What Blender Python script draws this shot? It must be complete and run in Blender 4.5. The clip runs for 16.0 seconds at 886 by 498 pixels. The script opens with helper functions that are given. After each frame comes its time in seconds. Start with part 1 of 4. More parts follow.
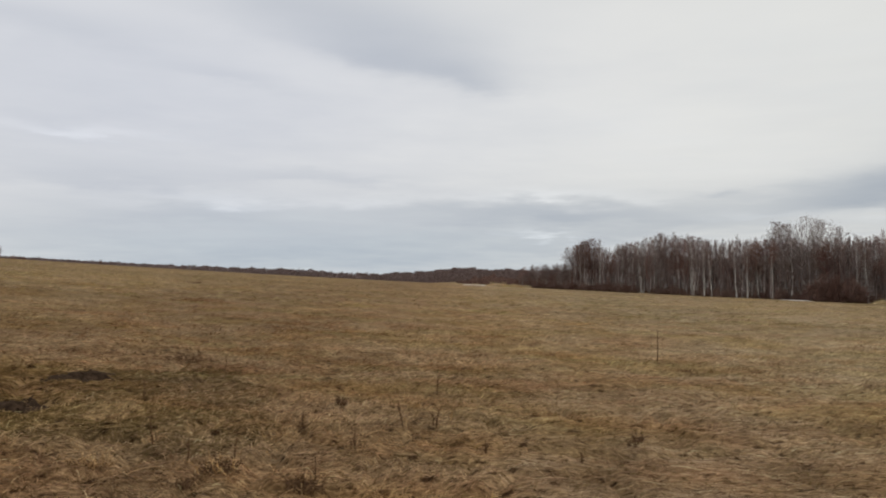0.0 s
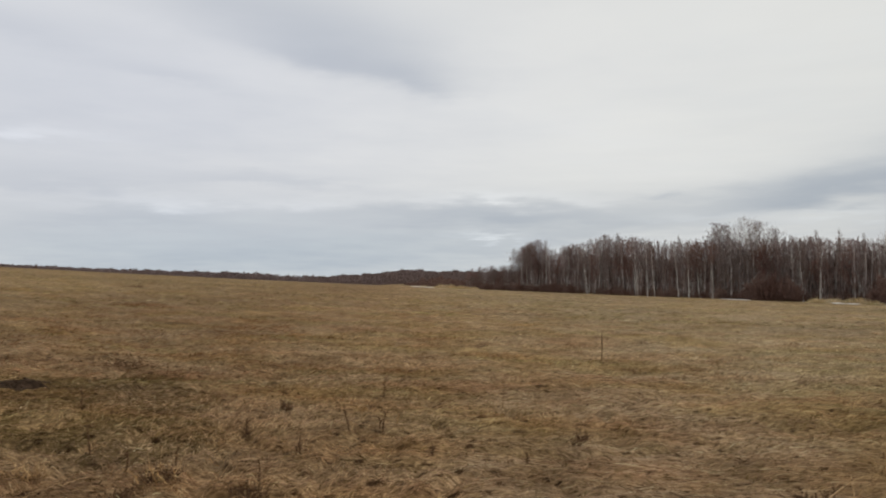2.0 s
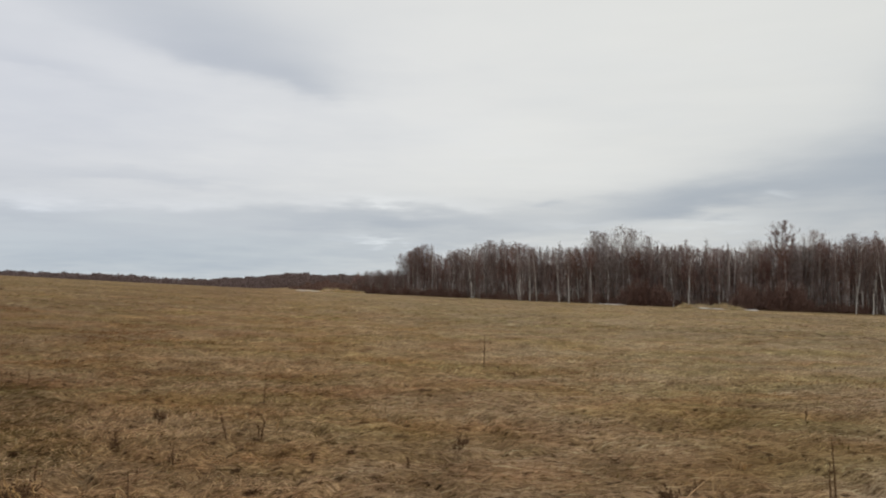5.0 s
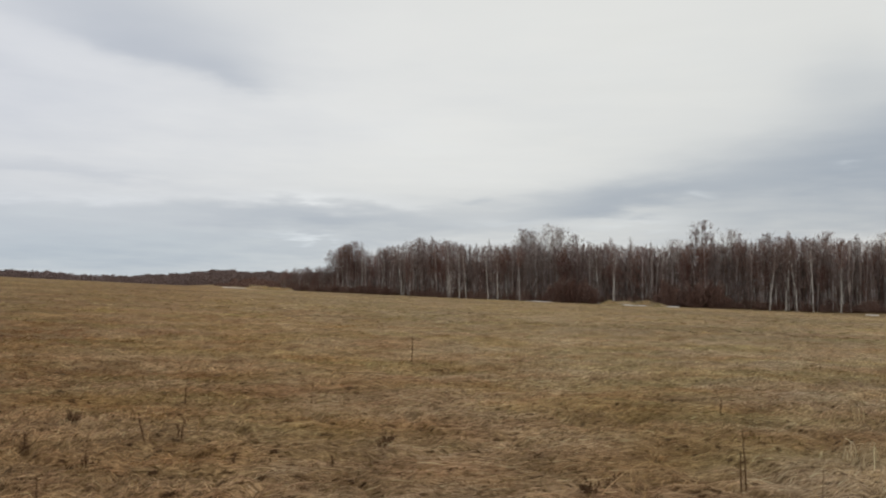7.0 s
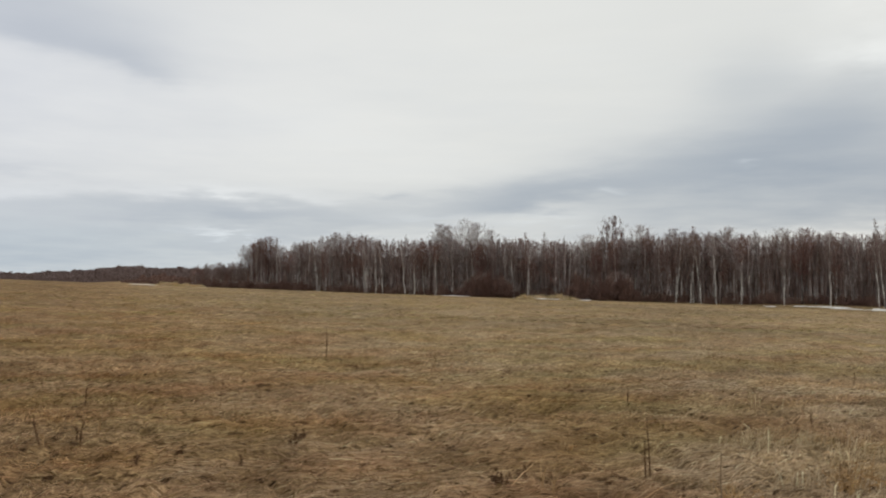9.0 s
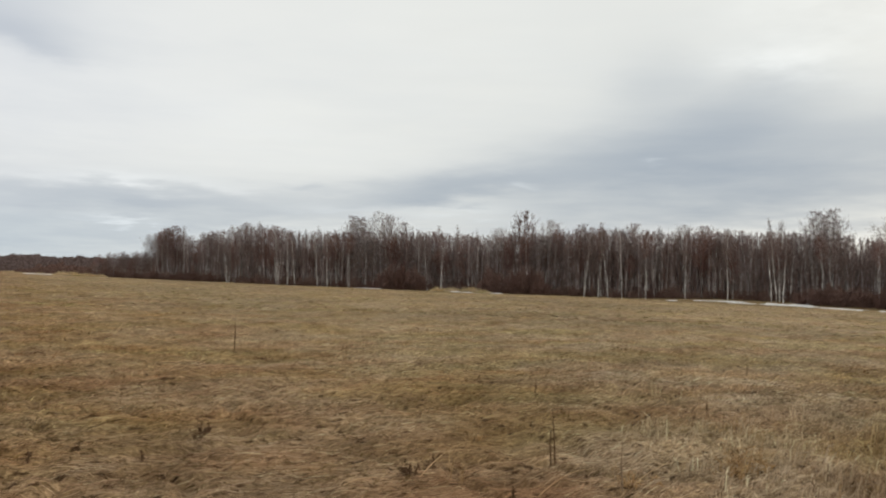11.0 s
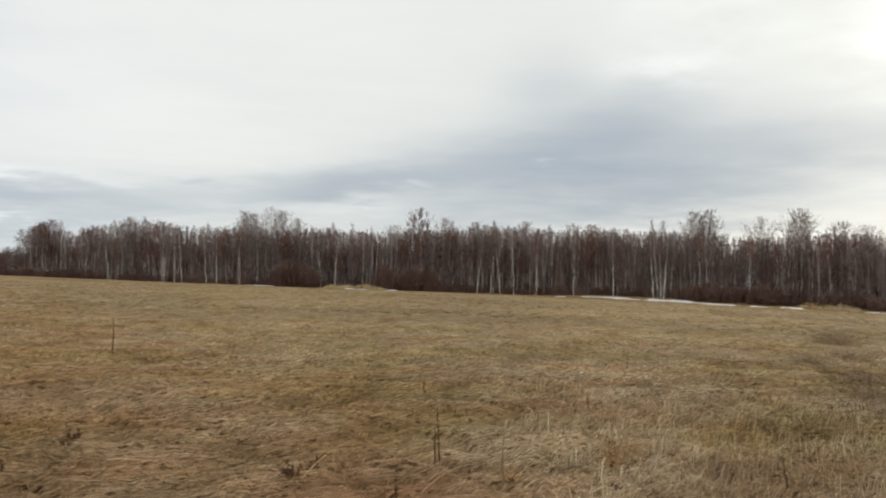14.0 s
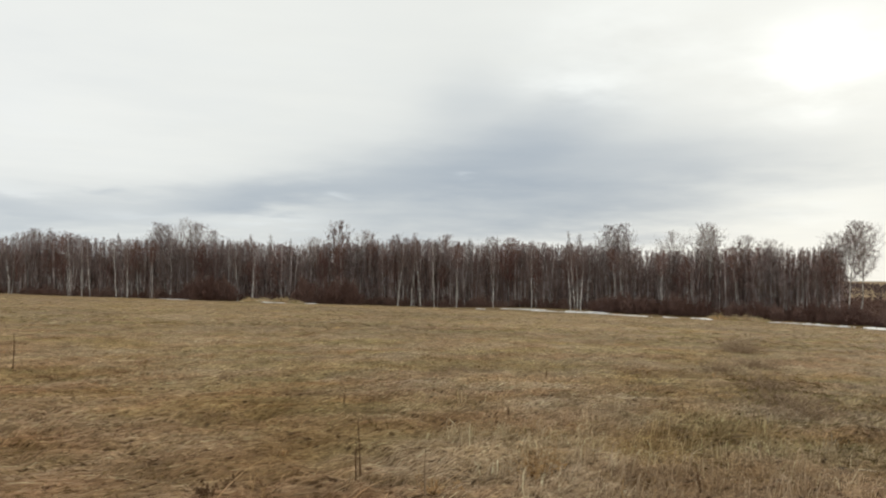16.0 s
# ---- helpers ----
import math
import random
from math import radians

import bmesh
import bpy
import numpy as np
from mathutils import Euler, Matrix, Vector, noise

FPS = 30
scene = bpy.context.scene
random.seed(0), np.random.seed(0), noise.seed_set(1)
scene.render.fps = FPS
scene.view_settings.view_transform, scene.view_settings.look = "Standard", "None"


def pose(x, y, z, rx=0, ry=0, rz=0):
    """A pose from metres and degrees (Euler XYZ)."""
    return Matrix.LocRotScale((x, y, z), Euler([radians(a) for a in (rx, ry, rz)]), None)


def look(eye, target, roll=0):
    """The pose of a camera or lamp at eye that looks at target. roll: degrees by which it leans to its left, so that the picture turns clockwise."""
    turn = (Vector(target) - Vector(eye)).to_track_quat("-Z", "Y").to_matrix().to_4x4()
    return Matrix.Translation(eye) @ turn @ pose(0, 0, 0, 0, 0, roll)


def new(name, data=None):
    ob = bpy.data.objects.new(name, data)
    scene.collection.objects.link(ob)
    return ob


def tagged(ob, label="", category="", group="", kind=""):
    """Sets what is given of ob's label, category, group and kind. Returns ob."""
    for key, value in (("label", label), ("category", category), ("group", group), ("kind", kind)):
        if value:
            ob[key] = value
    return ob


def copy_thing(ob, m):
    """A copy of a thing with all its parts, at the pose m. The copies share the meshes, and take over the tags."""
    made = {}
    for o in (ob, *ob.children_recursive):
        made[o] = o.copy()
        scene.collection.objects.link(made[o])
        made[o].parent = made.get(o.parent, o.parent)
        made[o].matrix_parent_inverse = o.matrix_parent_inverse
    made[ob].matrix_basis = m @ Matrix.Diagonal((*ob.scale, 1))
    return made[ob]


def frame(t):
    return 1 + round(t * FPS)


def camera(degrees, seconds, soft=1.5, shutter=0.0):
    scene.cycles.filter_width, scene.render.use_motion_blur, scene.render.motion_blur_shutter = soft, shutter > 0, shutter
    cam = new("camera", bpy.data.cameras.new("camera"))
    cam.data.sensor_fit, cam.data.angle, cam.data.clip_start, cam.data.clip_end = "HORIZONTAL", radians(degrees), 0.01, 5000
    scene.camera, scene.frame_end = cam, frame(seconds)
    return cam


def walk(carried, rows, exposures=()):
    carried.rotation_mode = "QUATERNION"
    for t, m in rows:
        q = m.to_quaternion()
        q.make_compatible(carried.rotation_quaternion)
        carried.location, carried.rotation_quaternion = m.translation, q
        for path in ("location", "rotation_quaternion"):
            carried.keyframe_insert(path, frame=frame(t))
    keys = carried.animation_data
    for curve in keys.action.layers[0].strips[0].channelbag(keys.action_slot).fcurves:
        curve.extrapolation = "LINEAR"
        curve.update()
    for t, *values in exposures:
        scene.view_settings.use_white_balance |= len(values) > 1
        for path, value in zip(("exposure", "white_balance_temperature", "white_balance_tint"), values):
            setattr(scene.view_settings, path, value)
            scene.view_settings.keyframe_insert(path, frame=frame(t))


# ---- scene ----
# ---- camera ----
cam = camera(59.20, 16.0, soft=2.0, shutter=0.5)
PATH = [
    (0.0, pose(0.003, 0.000, 1.600, 92.00, -0.02, 0.00)),
    (0.5, pose(0.004, -0.002, 1.596, 92.14, 0.16, -1.10)),
    (1.0, pose(0.006, -0.015, 1.596, 92.14, 0.30, -2.00)),
    (1.5, pose(0.011, -0.011, 1.602, 92.11, 0.27, -2.81)),
    (2.0, pose(0.022, -0.002, 1.605, 92.13, 0.39, -3.83)),
    (2.5, pose(0.029, -0.008, 1.601, 92.23, 0.41, -4.96)),
    (3.0, pose(0.033, -0.006, 1.607, 92.32, 0.32, -6.23)),
    (3.5, pose(0.030, -0.008, 1.606, 92.38, 0.40, -7.42)),
    (4.0, pose(0.036, -0.008, 1.610, 92.35, 0.18, -9.09)),
    (6.5, pose(0.075, -0.014, 1.615, 92.38, -0.01, -15.92)),
    (7.0, pose(0.087, -0.015, 1.611, 92.21, -0.11, -17.28)),
    (7.5, pose(0.096, -0.010, 1.608, 92.09, 0.01, -18.97)),
    (8.0, pose(0.106, -0.013, 1.612, 92.02, 0.10, -20.58)),
    (8.5, pose(0.121, -0.011, 1.605, 91.93, 0.04, -21.90)),
    (9.0, pose(0.136, -0.004, 1.602, 91.84, 0.20, -23.37)),
    (11.5, pose(0.153, -0.014, 1.598, 91.19, -0.33, -30.95)),
    (12.0, pose(0.157, -0.024, 1.600, 91.09, -0.04, -31.94)),
    (12.5, pose(0.160, -0.052, 1.601, 91.00, 0.04, -33.00)),
    (13.0, pose(0.165, -0.057, 1.604, 90.91, -0.40, -34.41)),
    (13.5, pose(0.203, -0.048, 1.605, 91.01, -0.48, -35.69)),
    (14.0, pose(0.225, -0.044, 1.605, 91.14, -0.49, -37.42)),
    (14.5, pose(0.232, -0.030, 1.601, 91.22, -0.22, -39.02)),
    (15.0, pose(0.230, -0.030, 1.604, 91.42, -0.30, -40.55)),
    (15.5, pose(0.247, -0.008, 1.597, 91.82, -0.20, -41.95)),
    (16.0, pose(0.240, -0.010, 1.596, 92.12, -0.38, -43.25)),
]
EXPOSURES = [(0.0, -0.03, 6500, 10), (4.0, -0.02, 6500, 9.5), (9.0, 0.02, 6500, 9), (11.5, 0.12, 6500, 8), (16.0, 0.17, 6500, 7.5)]
walk(cam, PATH, EXPOSURES)

# ---- plan of the land: azimuth in degrees, left of straight ahead is positive ----
EYE = 1.6
EDGE_AZ = [-180, -90, -73, -65, -58, -50, -43, -34, -26, -18, -11, -6.5, -1, 6, 15, 30, 90, 180]
EDGE_R = [120, 120, 126, 133, 140, 148, 155, 162, 170, 182, 212, 225, 235, 245, 250, 260, 260, 120]


def smooth(a, b, x):
    u = np.clip((np.asarray(x, float) - a) / (b - a), 0, 1)
    return u * u * (3 - 2 * u)


LATTICE = np.random.RandomState(7).rand(256, 256)


def vnoise(x, y):
    """Smooth value noise, about -1 to 1."""
    xi, yi = np.floor(x).astype(int), np.floor(y).astype(int)
    u, v = x - xi, y - yi
    u, v = u * u * (3 - 2 * u), v * v * (3 - 2 * v)
    g = lambda i, j: LATTICE[(xi + i) & 255, (yi + j) & 255]
    return 2 * ((g(0, 0) * (1 - u) + g(1, 0) * u) * (1 - v) + (g(0, 1) * (1 - u) + g(1, 1) * u) * v) - 1


def fbm(x, y, octaves=3):
    return sum(vnoise(x * 2 ** k + 17 * k, y * 2 ** k + 5 * k) * 0.5 ** k for k in range(octaves))


def edge_radius(az):
    return np.interp(az, EDGE_AZ, EDGE_R)


def field_slope(az):
    a = np.radians(np.clip(az, -100, 60))
    return -0.0101 + 0.0569 * np.sin(a) + 0.0243 * np.cos(a) - 0.0051 * np.sin(2 * a) - 0.0167 * np.cos(2 * a)


def mat_cover(x, y):
    """1 on the flattened mats of grass, 0 in the narrow winding gaps between them."""
    wide = smooth(0.0, 0.22, np.abs(vnoise(x / 0.95 + 40, y / 0.75)))
    small = smooth(0.0, 0.26, np.abs(vnoise(x / 0.40, y / 0.33 + 11)))
    return wide * (0.55 + 0.45 * small)


def land(x, y, fine=True):
    """Height of the ground: a field that falls to the right, a low bank at the wood, far rises behind."""
    x, y = np.asarray(x, float), np.asarray(y, float)
    r, az = np.hypot(x, y) + 1e-9, np.degrees(np.arctan2(-x, y))
    R, s = edge_radius(az), field_slope(az)
    h = s * np.minimum(r, R)
    el = np.degrees(np.arctan(s - EYE / R))
    bank = 0.55 * smooth(-42, -50, az) * smooth(0, 9, r - R + 10)
    far_el = np.where(az > -9, (el - 0.12) * smooth(3, 10, az) + (-0.62 + 0.38 * smooth(3, -2, az)) * smooth(10, 3, az), -0.45)
    far_h = EYE + 1000 * np.tan(np.radians(far_el))
    far_h = np.where(az < -9, h + 1.5, far_h)
    k = np.clip((r - R) / (1000 - R), 0, 2.5)
    h = h + np.where(r > R, (far_h - h) * k, 0) + bank
    if fine:
        calm = 1 - smooth(0.85, 1.0, r / R)
        h = h + calm * (0.09 * vnoise(x / 7.0, y / 7.0) * smooth(3, 9, r) + 0.05 * fbm(x / 2.1, y / 2.1))
        mats = 0.095 * mat_cover(x, y) + 0.045 * np.abs(vnoise(x / 0.21, y / 0.2 + 7)) - 0.085
        h = h + mats * (1 - smooth(25, 70, r)) * smooth(0.5, 3, r)
    return h


def spot(az, r):
    """A place on the ground by azimuth and distance."""
    a = math.radians(az)
    x, y = -r * math.sin(a), r * math.cos(a)
    return x, y, float(land(x, y))


def spot_seen(az, el):
    """The place on the ground that lies at that elevation from the eye."""
    for k in range(900):
        r = 3.0 * 1.006 ** k
        x, y, z = spot(az, r)
        if z >= EYE + r * math.tan(math.radians(el)):
            break
    return x, y, z


def foot(az, r):
    """Where a near thing stands: the ground that is seen where an even slope would lie at that distance."""
    if r > 20:
        return spot(az, r)
    return spot_seen(az, math.degrees(math.atan(float(field_slope(az)) - EYE / r)))


# ---- sky and sun ----
world = bpy.data.worlds.new("overcast_sky")
scene.world = world
world.use_nodes = True
WN, WL = world.node_tree.nodes, world.node_tree.links
WN.clear()


def wire(links, a, socket):
    if hasattr(a, "is_output"):
        links.new(a, socket)
    else:
        socket.default_value = a


def wmath(op, a, b=0.0, clamp=False):
    n = WN.new("ShaderNodeMath")
    n.operation, n.use_clamp = op, clamp
    wire(WL, a, n.inputs[0])
    wire(WL, b, n.inputs[1])
    return n.outputs[0]


def wnoise(vector, scale, detail, rough=0.55):
    n = WN.new("ShaderNodeTexNoise")
    n.inputs["Scale"].default_value, n.inputs["Detail"].default_value, n.inputs["Roughness"].default_value = scale, detail, rough
    WL.new(vector, n.inputs["Vector"])
    return wmath("SUBTRACT", n.outputs["Fac"], 0.5)


coords = WN.new("ShaderNodeTexCoord")
parts = WN.new("ShaderNodeSeparateXYZ")
WL.new(coords.outputs["Generated"], parts.inputs[0])
DX, DY, DZ = parts.outputs
AZ = wmath("MULTIPLY", wmath("ARCTAN2", wmath("MULTIPLY", DX, -1.0), DY), 57.29578)
EL = wmath("MULTIPLY", wmath("ARCSINE", DZ), 57.29578)
# cloud deck seen in perspective: streaks flatten towards the horizon
deck = WN.new("ShaderNodeCombineXYZ")
lift = wmath("ADD", wmath("MAXIMUM", DZ, 0.0), 0.10)
wire(WL, wmath("DIVIDE", DX, lift), deck.inputs[0])
wire(WL, wmath("DIVIDE", DY, lift), deck.inputs[1])
soft_clouds = wnoise(deck.outputs[0], 0.8, 5.0)
fine_clouds = wnoise(deck.outputs[0], 2.6, 4.0)
# long thin streaks, level with the horizon
layers = WN.new("ShaderNodeCombineXYZ")
wire(WL, wmath("MULTIPLY", AZ, 0.075), layers.inputs[0])
wire(WL, wmath("ADD", wmath("MULTIPLY", EL, 0.62), wmath("MULTIPLY", AZ, -0.012)), layers.inputs[1])
streaks = wnoise(layers.outputs[0], 1.0, 6.0, 0.6)
low_sky = wmath("EXPONENT", wmath("MULTIPLY", wmath("MAXIMUM", EL, 0.0), -0.11))
AZW = wmath("ADD", AZ, wmath("MULTIPLY", soft_clouds, 9.0))
ELW = wmath("ADD", EL, wmath("ADD", wmath("MULTIPLY", fine_clouds, 2.0), wmath("MULTIPLY", soft_clouds, 2.4)))


def lobe(az, el, wide, high, turn, amount, under=None):
    """A soft long cloud (or gap) in the deck; under: how far it reaches below its line, where that edge is crisper."""
    c, s = math.cos(math.radians(turn)), math.sin(math.radians(turn))
    da, de = wmath("SUBTRACT", AZW, az), wmath("SUBTRACT", ELW, el)
    u = wmath("ADD", wmath("MULTIPLY", da, c / wide), wmath("MULTIPLY", de, s / wide))
    v = wmath("ADD", wmath("MULTIPLY", da, -s / high), wmath("MULTIPLY", de, c / high))
    if under:
        v = wmath("ADD", wmath("MAXIMUM", v, 0.0), wmath("MULTIPLY", wmath("MINIMUM", v, 0.0), high / under))
    q = wmath("ADD", wmath("MULTIPLY", u, u), wmath("MULTIPLY", v, v))
    return wmath("MULTIPLY", wmath("EXPONENT", wmath("MULTIPLY", q, -1.0)), amount)


def total(rows):
    value = 0.0
    for row in rows:
        value = wmath("ADD", value, lobe(*row))
    return value


GREY_CLOUDS = [
    (22, 11, 20, 9, 0, 0.13), (3.5, 15.4, 7.5, 2.4, 10, 0.31, 0.7), (-2.2, 14.1, 3.6, 1.6, 11, 0.22, 0.5), (9, 19.2, 11, 2.2, 8, 0.22),
    (14.5, 13.7, 4.5, 0.7, 9, 0.10, 0.3), (28, 16.4, 7, 1.0, 3, 0.12), (24, 6.6, 9, 1.1, 1, 0.11, 0.5), (8, 1.6, 26, 3.4, 0, 0.43),
    (8, 7.2, 6, 0.35, 1, 0.12), (-6, 4.6, 8, 0.7, 1.5, 0.24), (17, 4.4, 9, 0.7, -1, 0.12), (-31, 5.6, 8, 1.6, -5, 0.72, 1.1), (-19.6, 5.75, 1.1, 0.2, 0, 0.2),
]
GREY_CLOUDS_EAST = [
    (-46.5, 7.1, 11, 2.9, -4, 0.9, 2.3), (-49.5, 10.4, 5.2, 2.6, -22, 0.42), (-44.5, 12.9, 3.2, 2.0, -20, 0.2), (-58, 8.0, 7, 2.0, -4, 0.24, 1.6),
    (-42, 3.6, 12, 1.6, 0, 0.42), (-48, 14, 26, 10, 0, 0.12), (-55, 5.0, 8, 1.9, 0, 0.6), (-13, 4.0, 12, 1.8, 0, 0.28), (-64, 7.8, 7, 2.0, 2, 0.3),
]
BRIGHT_GAPS = [
    (25, 9.6, 5, 0.6, 3, 0.45, 0.25), (16, 5.5, 7, 0.6, 2, 0.3, 0.7), (14.5, 4.7, 2.2, 0.3, 3, 0.3), (6, 5.6, 5, 0.5, -2, 0.2), (-8, 5.75, 6.5, 0.5, 1.5, 0.45, 0.4), (-7.2, 3.1, 2.2, 0.25, 0, 0.75),
    (-70, 14.5, 5, 2.8, -10, 1.2), (-57, 17, 7, 4, 0, 0.45), (-53, 14.0, 4, 1.1, 4, 0.4), (-68, 5.0, 4, 1.5, 0, 0.3), (-30, 16, 14, 7, 0, 0.12),
]
BRIGHT_WISPS = [
    (-36.5, 5.6, 1.0, 0.3, 8, 0.5, 0.15), (-45.8, 7.4, 0.8, 0.2, 0, 0.4), (-31.5, 3.9, 5, 0.45, 0, 0.35), (-22, 4.3, 4, 0.35, 1, 0.25), (-15, 10, 9, 2.5, 12, 0.10),
]
cover = wmath("ADD", total(GREY_CLOUDS), total(GREY_CLOUDS_EAST))
cover = wmath("SUBTRACT", 1.0, wmath("EXPONENT", wmath("MULTIPLY", cover, -1.4)))
ripple = wmath("ADD", wmath("MULTIPLY", wmath("ADD", soft_clouds, wmath("MULTIPLY", fine_clouds, 0.8)), 0.22), wmath("MULTIPLY", wmath("MULTIPLY", streaks, low_sky), 0.5))
grey = wmath("ADD", cover, ripple, True)
patchy = wmath("MAXIMUM", wmath("ADD", 0.9, wmath("MULTIPLY", fine_clouds, 4.0)), 0.1)
shine = wmath("MULTIPLY", wmath("MAXIMUM", wmath("ADD", total(BRIGHT_GAPS), total(BRIGHT_WISPS)), 0.0), patchy)


def wmix(kind, fac, a, b):
    n = WN.new("ShaderNodeMix")
    n.data_type, n.blend_type = "RGBA", kind
    wire(WL, fac, n.inputs[0])
    wire(WL, a, n.inputs[6])
    wire(WL, b, n.inputs[7])
    return n.outputs[2]


deck_color = wmix("MIX", grey, (0.803, 0.803, 0.770, 1), (0.275, 0.333, 0.415, 1))
deck_color = wmix("ADD", shine, deck_color, (0.22, 0.22, 0.21, 1))
deck_color = wmix("MULTIPLY", lobe(22, 13, 34, 12, 0, 1.0), deck_color, (0.925, 0.945, 1.045, 1))
deck_color = wmix("MULTIPLY", lobe(10, 1.5, 24, 2.6, 0, 1.0), deck_color, (0.94, 0.99, 1.02, 1))
blue = WN.new("ShaderNodeTexSky")
blue.sky_type, blue.sun_disc = "NISHITA", False
blue.sun_elevation, blue.sun_rotation = radians(20), radians(70)
thin = wmix("MULTIPLY", 1.0, blue.outputs[0], (0.05, 0.05, 0.05, 1))
sky_color = wmix("MIX", 0.95, thin, deck_color)
background = WN.new("ShaderNodeBackground")
WL.new(sky_color, background.inputs["Color"])
background.inputs["Strength"].default_value = 1.0
WL.new(background.outputs[0], WN.new("ShaderNodeOutputWorld").inputs["Surface"])

sun_data = bpy.data.lights.new("sun", "SUN")
sun_data.energy, sun_data.angle, sun_data.color = 1.1, radians(20), (1.0, 0.95, 0.87)
sun = new("sun", sun_data)
sun.matrix_world = look((34, 12, 20), (0, 0, 0))

# ---- materials ----


class Nodes:
    """A short hand for node materials."""

    def __init__(self, name, rough=0.9, specular=0.2):
        self.mat = bpy.data.materials.new(name)
        self.mat.use_nodes = True
        self.tree = self.mat.node_tree
        self.shader = self.tree.nodes["Principled BSDF"]
        self.shader.inputs["Roughness"].default_value = rough
        self.shader.inputs["Specular IOR Level"].default_value = specular
        self.place = self.tree.nodes.new("ShaderNodeTexCoord").outputs["Object"]

    def put(self, a, socket):
        wire(self.tree.links, a, socket)

    def noise(self, scale, detail=4.0, vector=None, stretch=None):
        n = self.tree.nodes.new("ShaderNodeTexNoise")
        n.inputs["Scale"].default_value, n.inputs["Detail"].default_value = scale, detail
        vector = vector or self.place
        if stretch:
            m = self.tree.nodes.new("ShaderNodeMapping")
            m.inputs["Scale"].default_value = stretch
            self.put(vector, m.inputs[0])
            vector = m.outputs[0]
        self.put(vector, n.inputs["Vector"])
        return n.outputs["Fac"]

    def ramp(self, fac, stops):
        n = self.tree.nodes.new("ShaderNodeValToRGB")
        e = n.color_ramp.elements
        while len(e) < len(stops):
            e.new(0.5)
        for slot, (at, color) in zip(e, stops):
            slot.position, slot.color = at, (*color, 1) if len(color) == 3 else color
        self.put(fac, n.inputs[0])
        return n.outputs[0]

    def mix(self, fac, a, b, kind="MIX"):
        n = self.tree.nodes.new("ShaderNodeMix")
        n.data_type, n.blend_type = "RGBA", kind
        self.put(fac, n.inputs[0])
        self.put(a, n.inputs[6])
        self.put(b, n.inputs[7])
        return n.outputs[2]

    def math(self, op, a, b=0.0):
        n = self.tree.nodes.new("ShaderNodeMath")
        n.operation = op
        self.put(a, n.inputs[0])
        self.put(b, n.inputs[1])
        return n.outputs[0]

    def island(self):
        return self.tree.nodes.new("ShaderNodeNewGeometry").outputs["Random Per Island"]

    def each(self):
        return self.tree.nodes.new("ShaderNodeObjectInfo").outputs["Random"]

    def bump(self, height, strength, distance):
        n = self.tree.nodes.new("ShaderNodeBump")
        n.inputs["Strength"].default_value, n.inputs["Distance"].default_value = strength, distance
        self.put(height, n.inputs["Height"])
        self.put(n.outputs[0], self.shader.inputs["Normal"])

    def done(self, color, through_light=0.0):
        self.put(color, self.shader.inputs["Base Color"])
        if through_light:
            leaf = self.tree.nodes.new("ShaderNodeBsdfTranslucent")
            self.put(color, leaf.inputs["Color"])
            both = self.tree.nodes.new("ShaderNodeMixShader")
            both.inputs[0].default_value = through_light
            self.put(self.shader.outputs[0], both.inputs[1])
            self.put(leaf.outputs[0], both.inputs[2])
            self.put(both.outputs[0], self.tree.nodes["Material Output"].inputs["Surface"])
        return self.mat


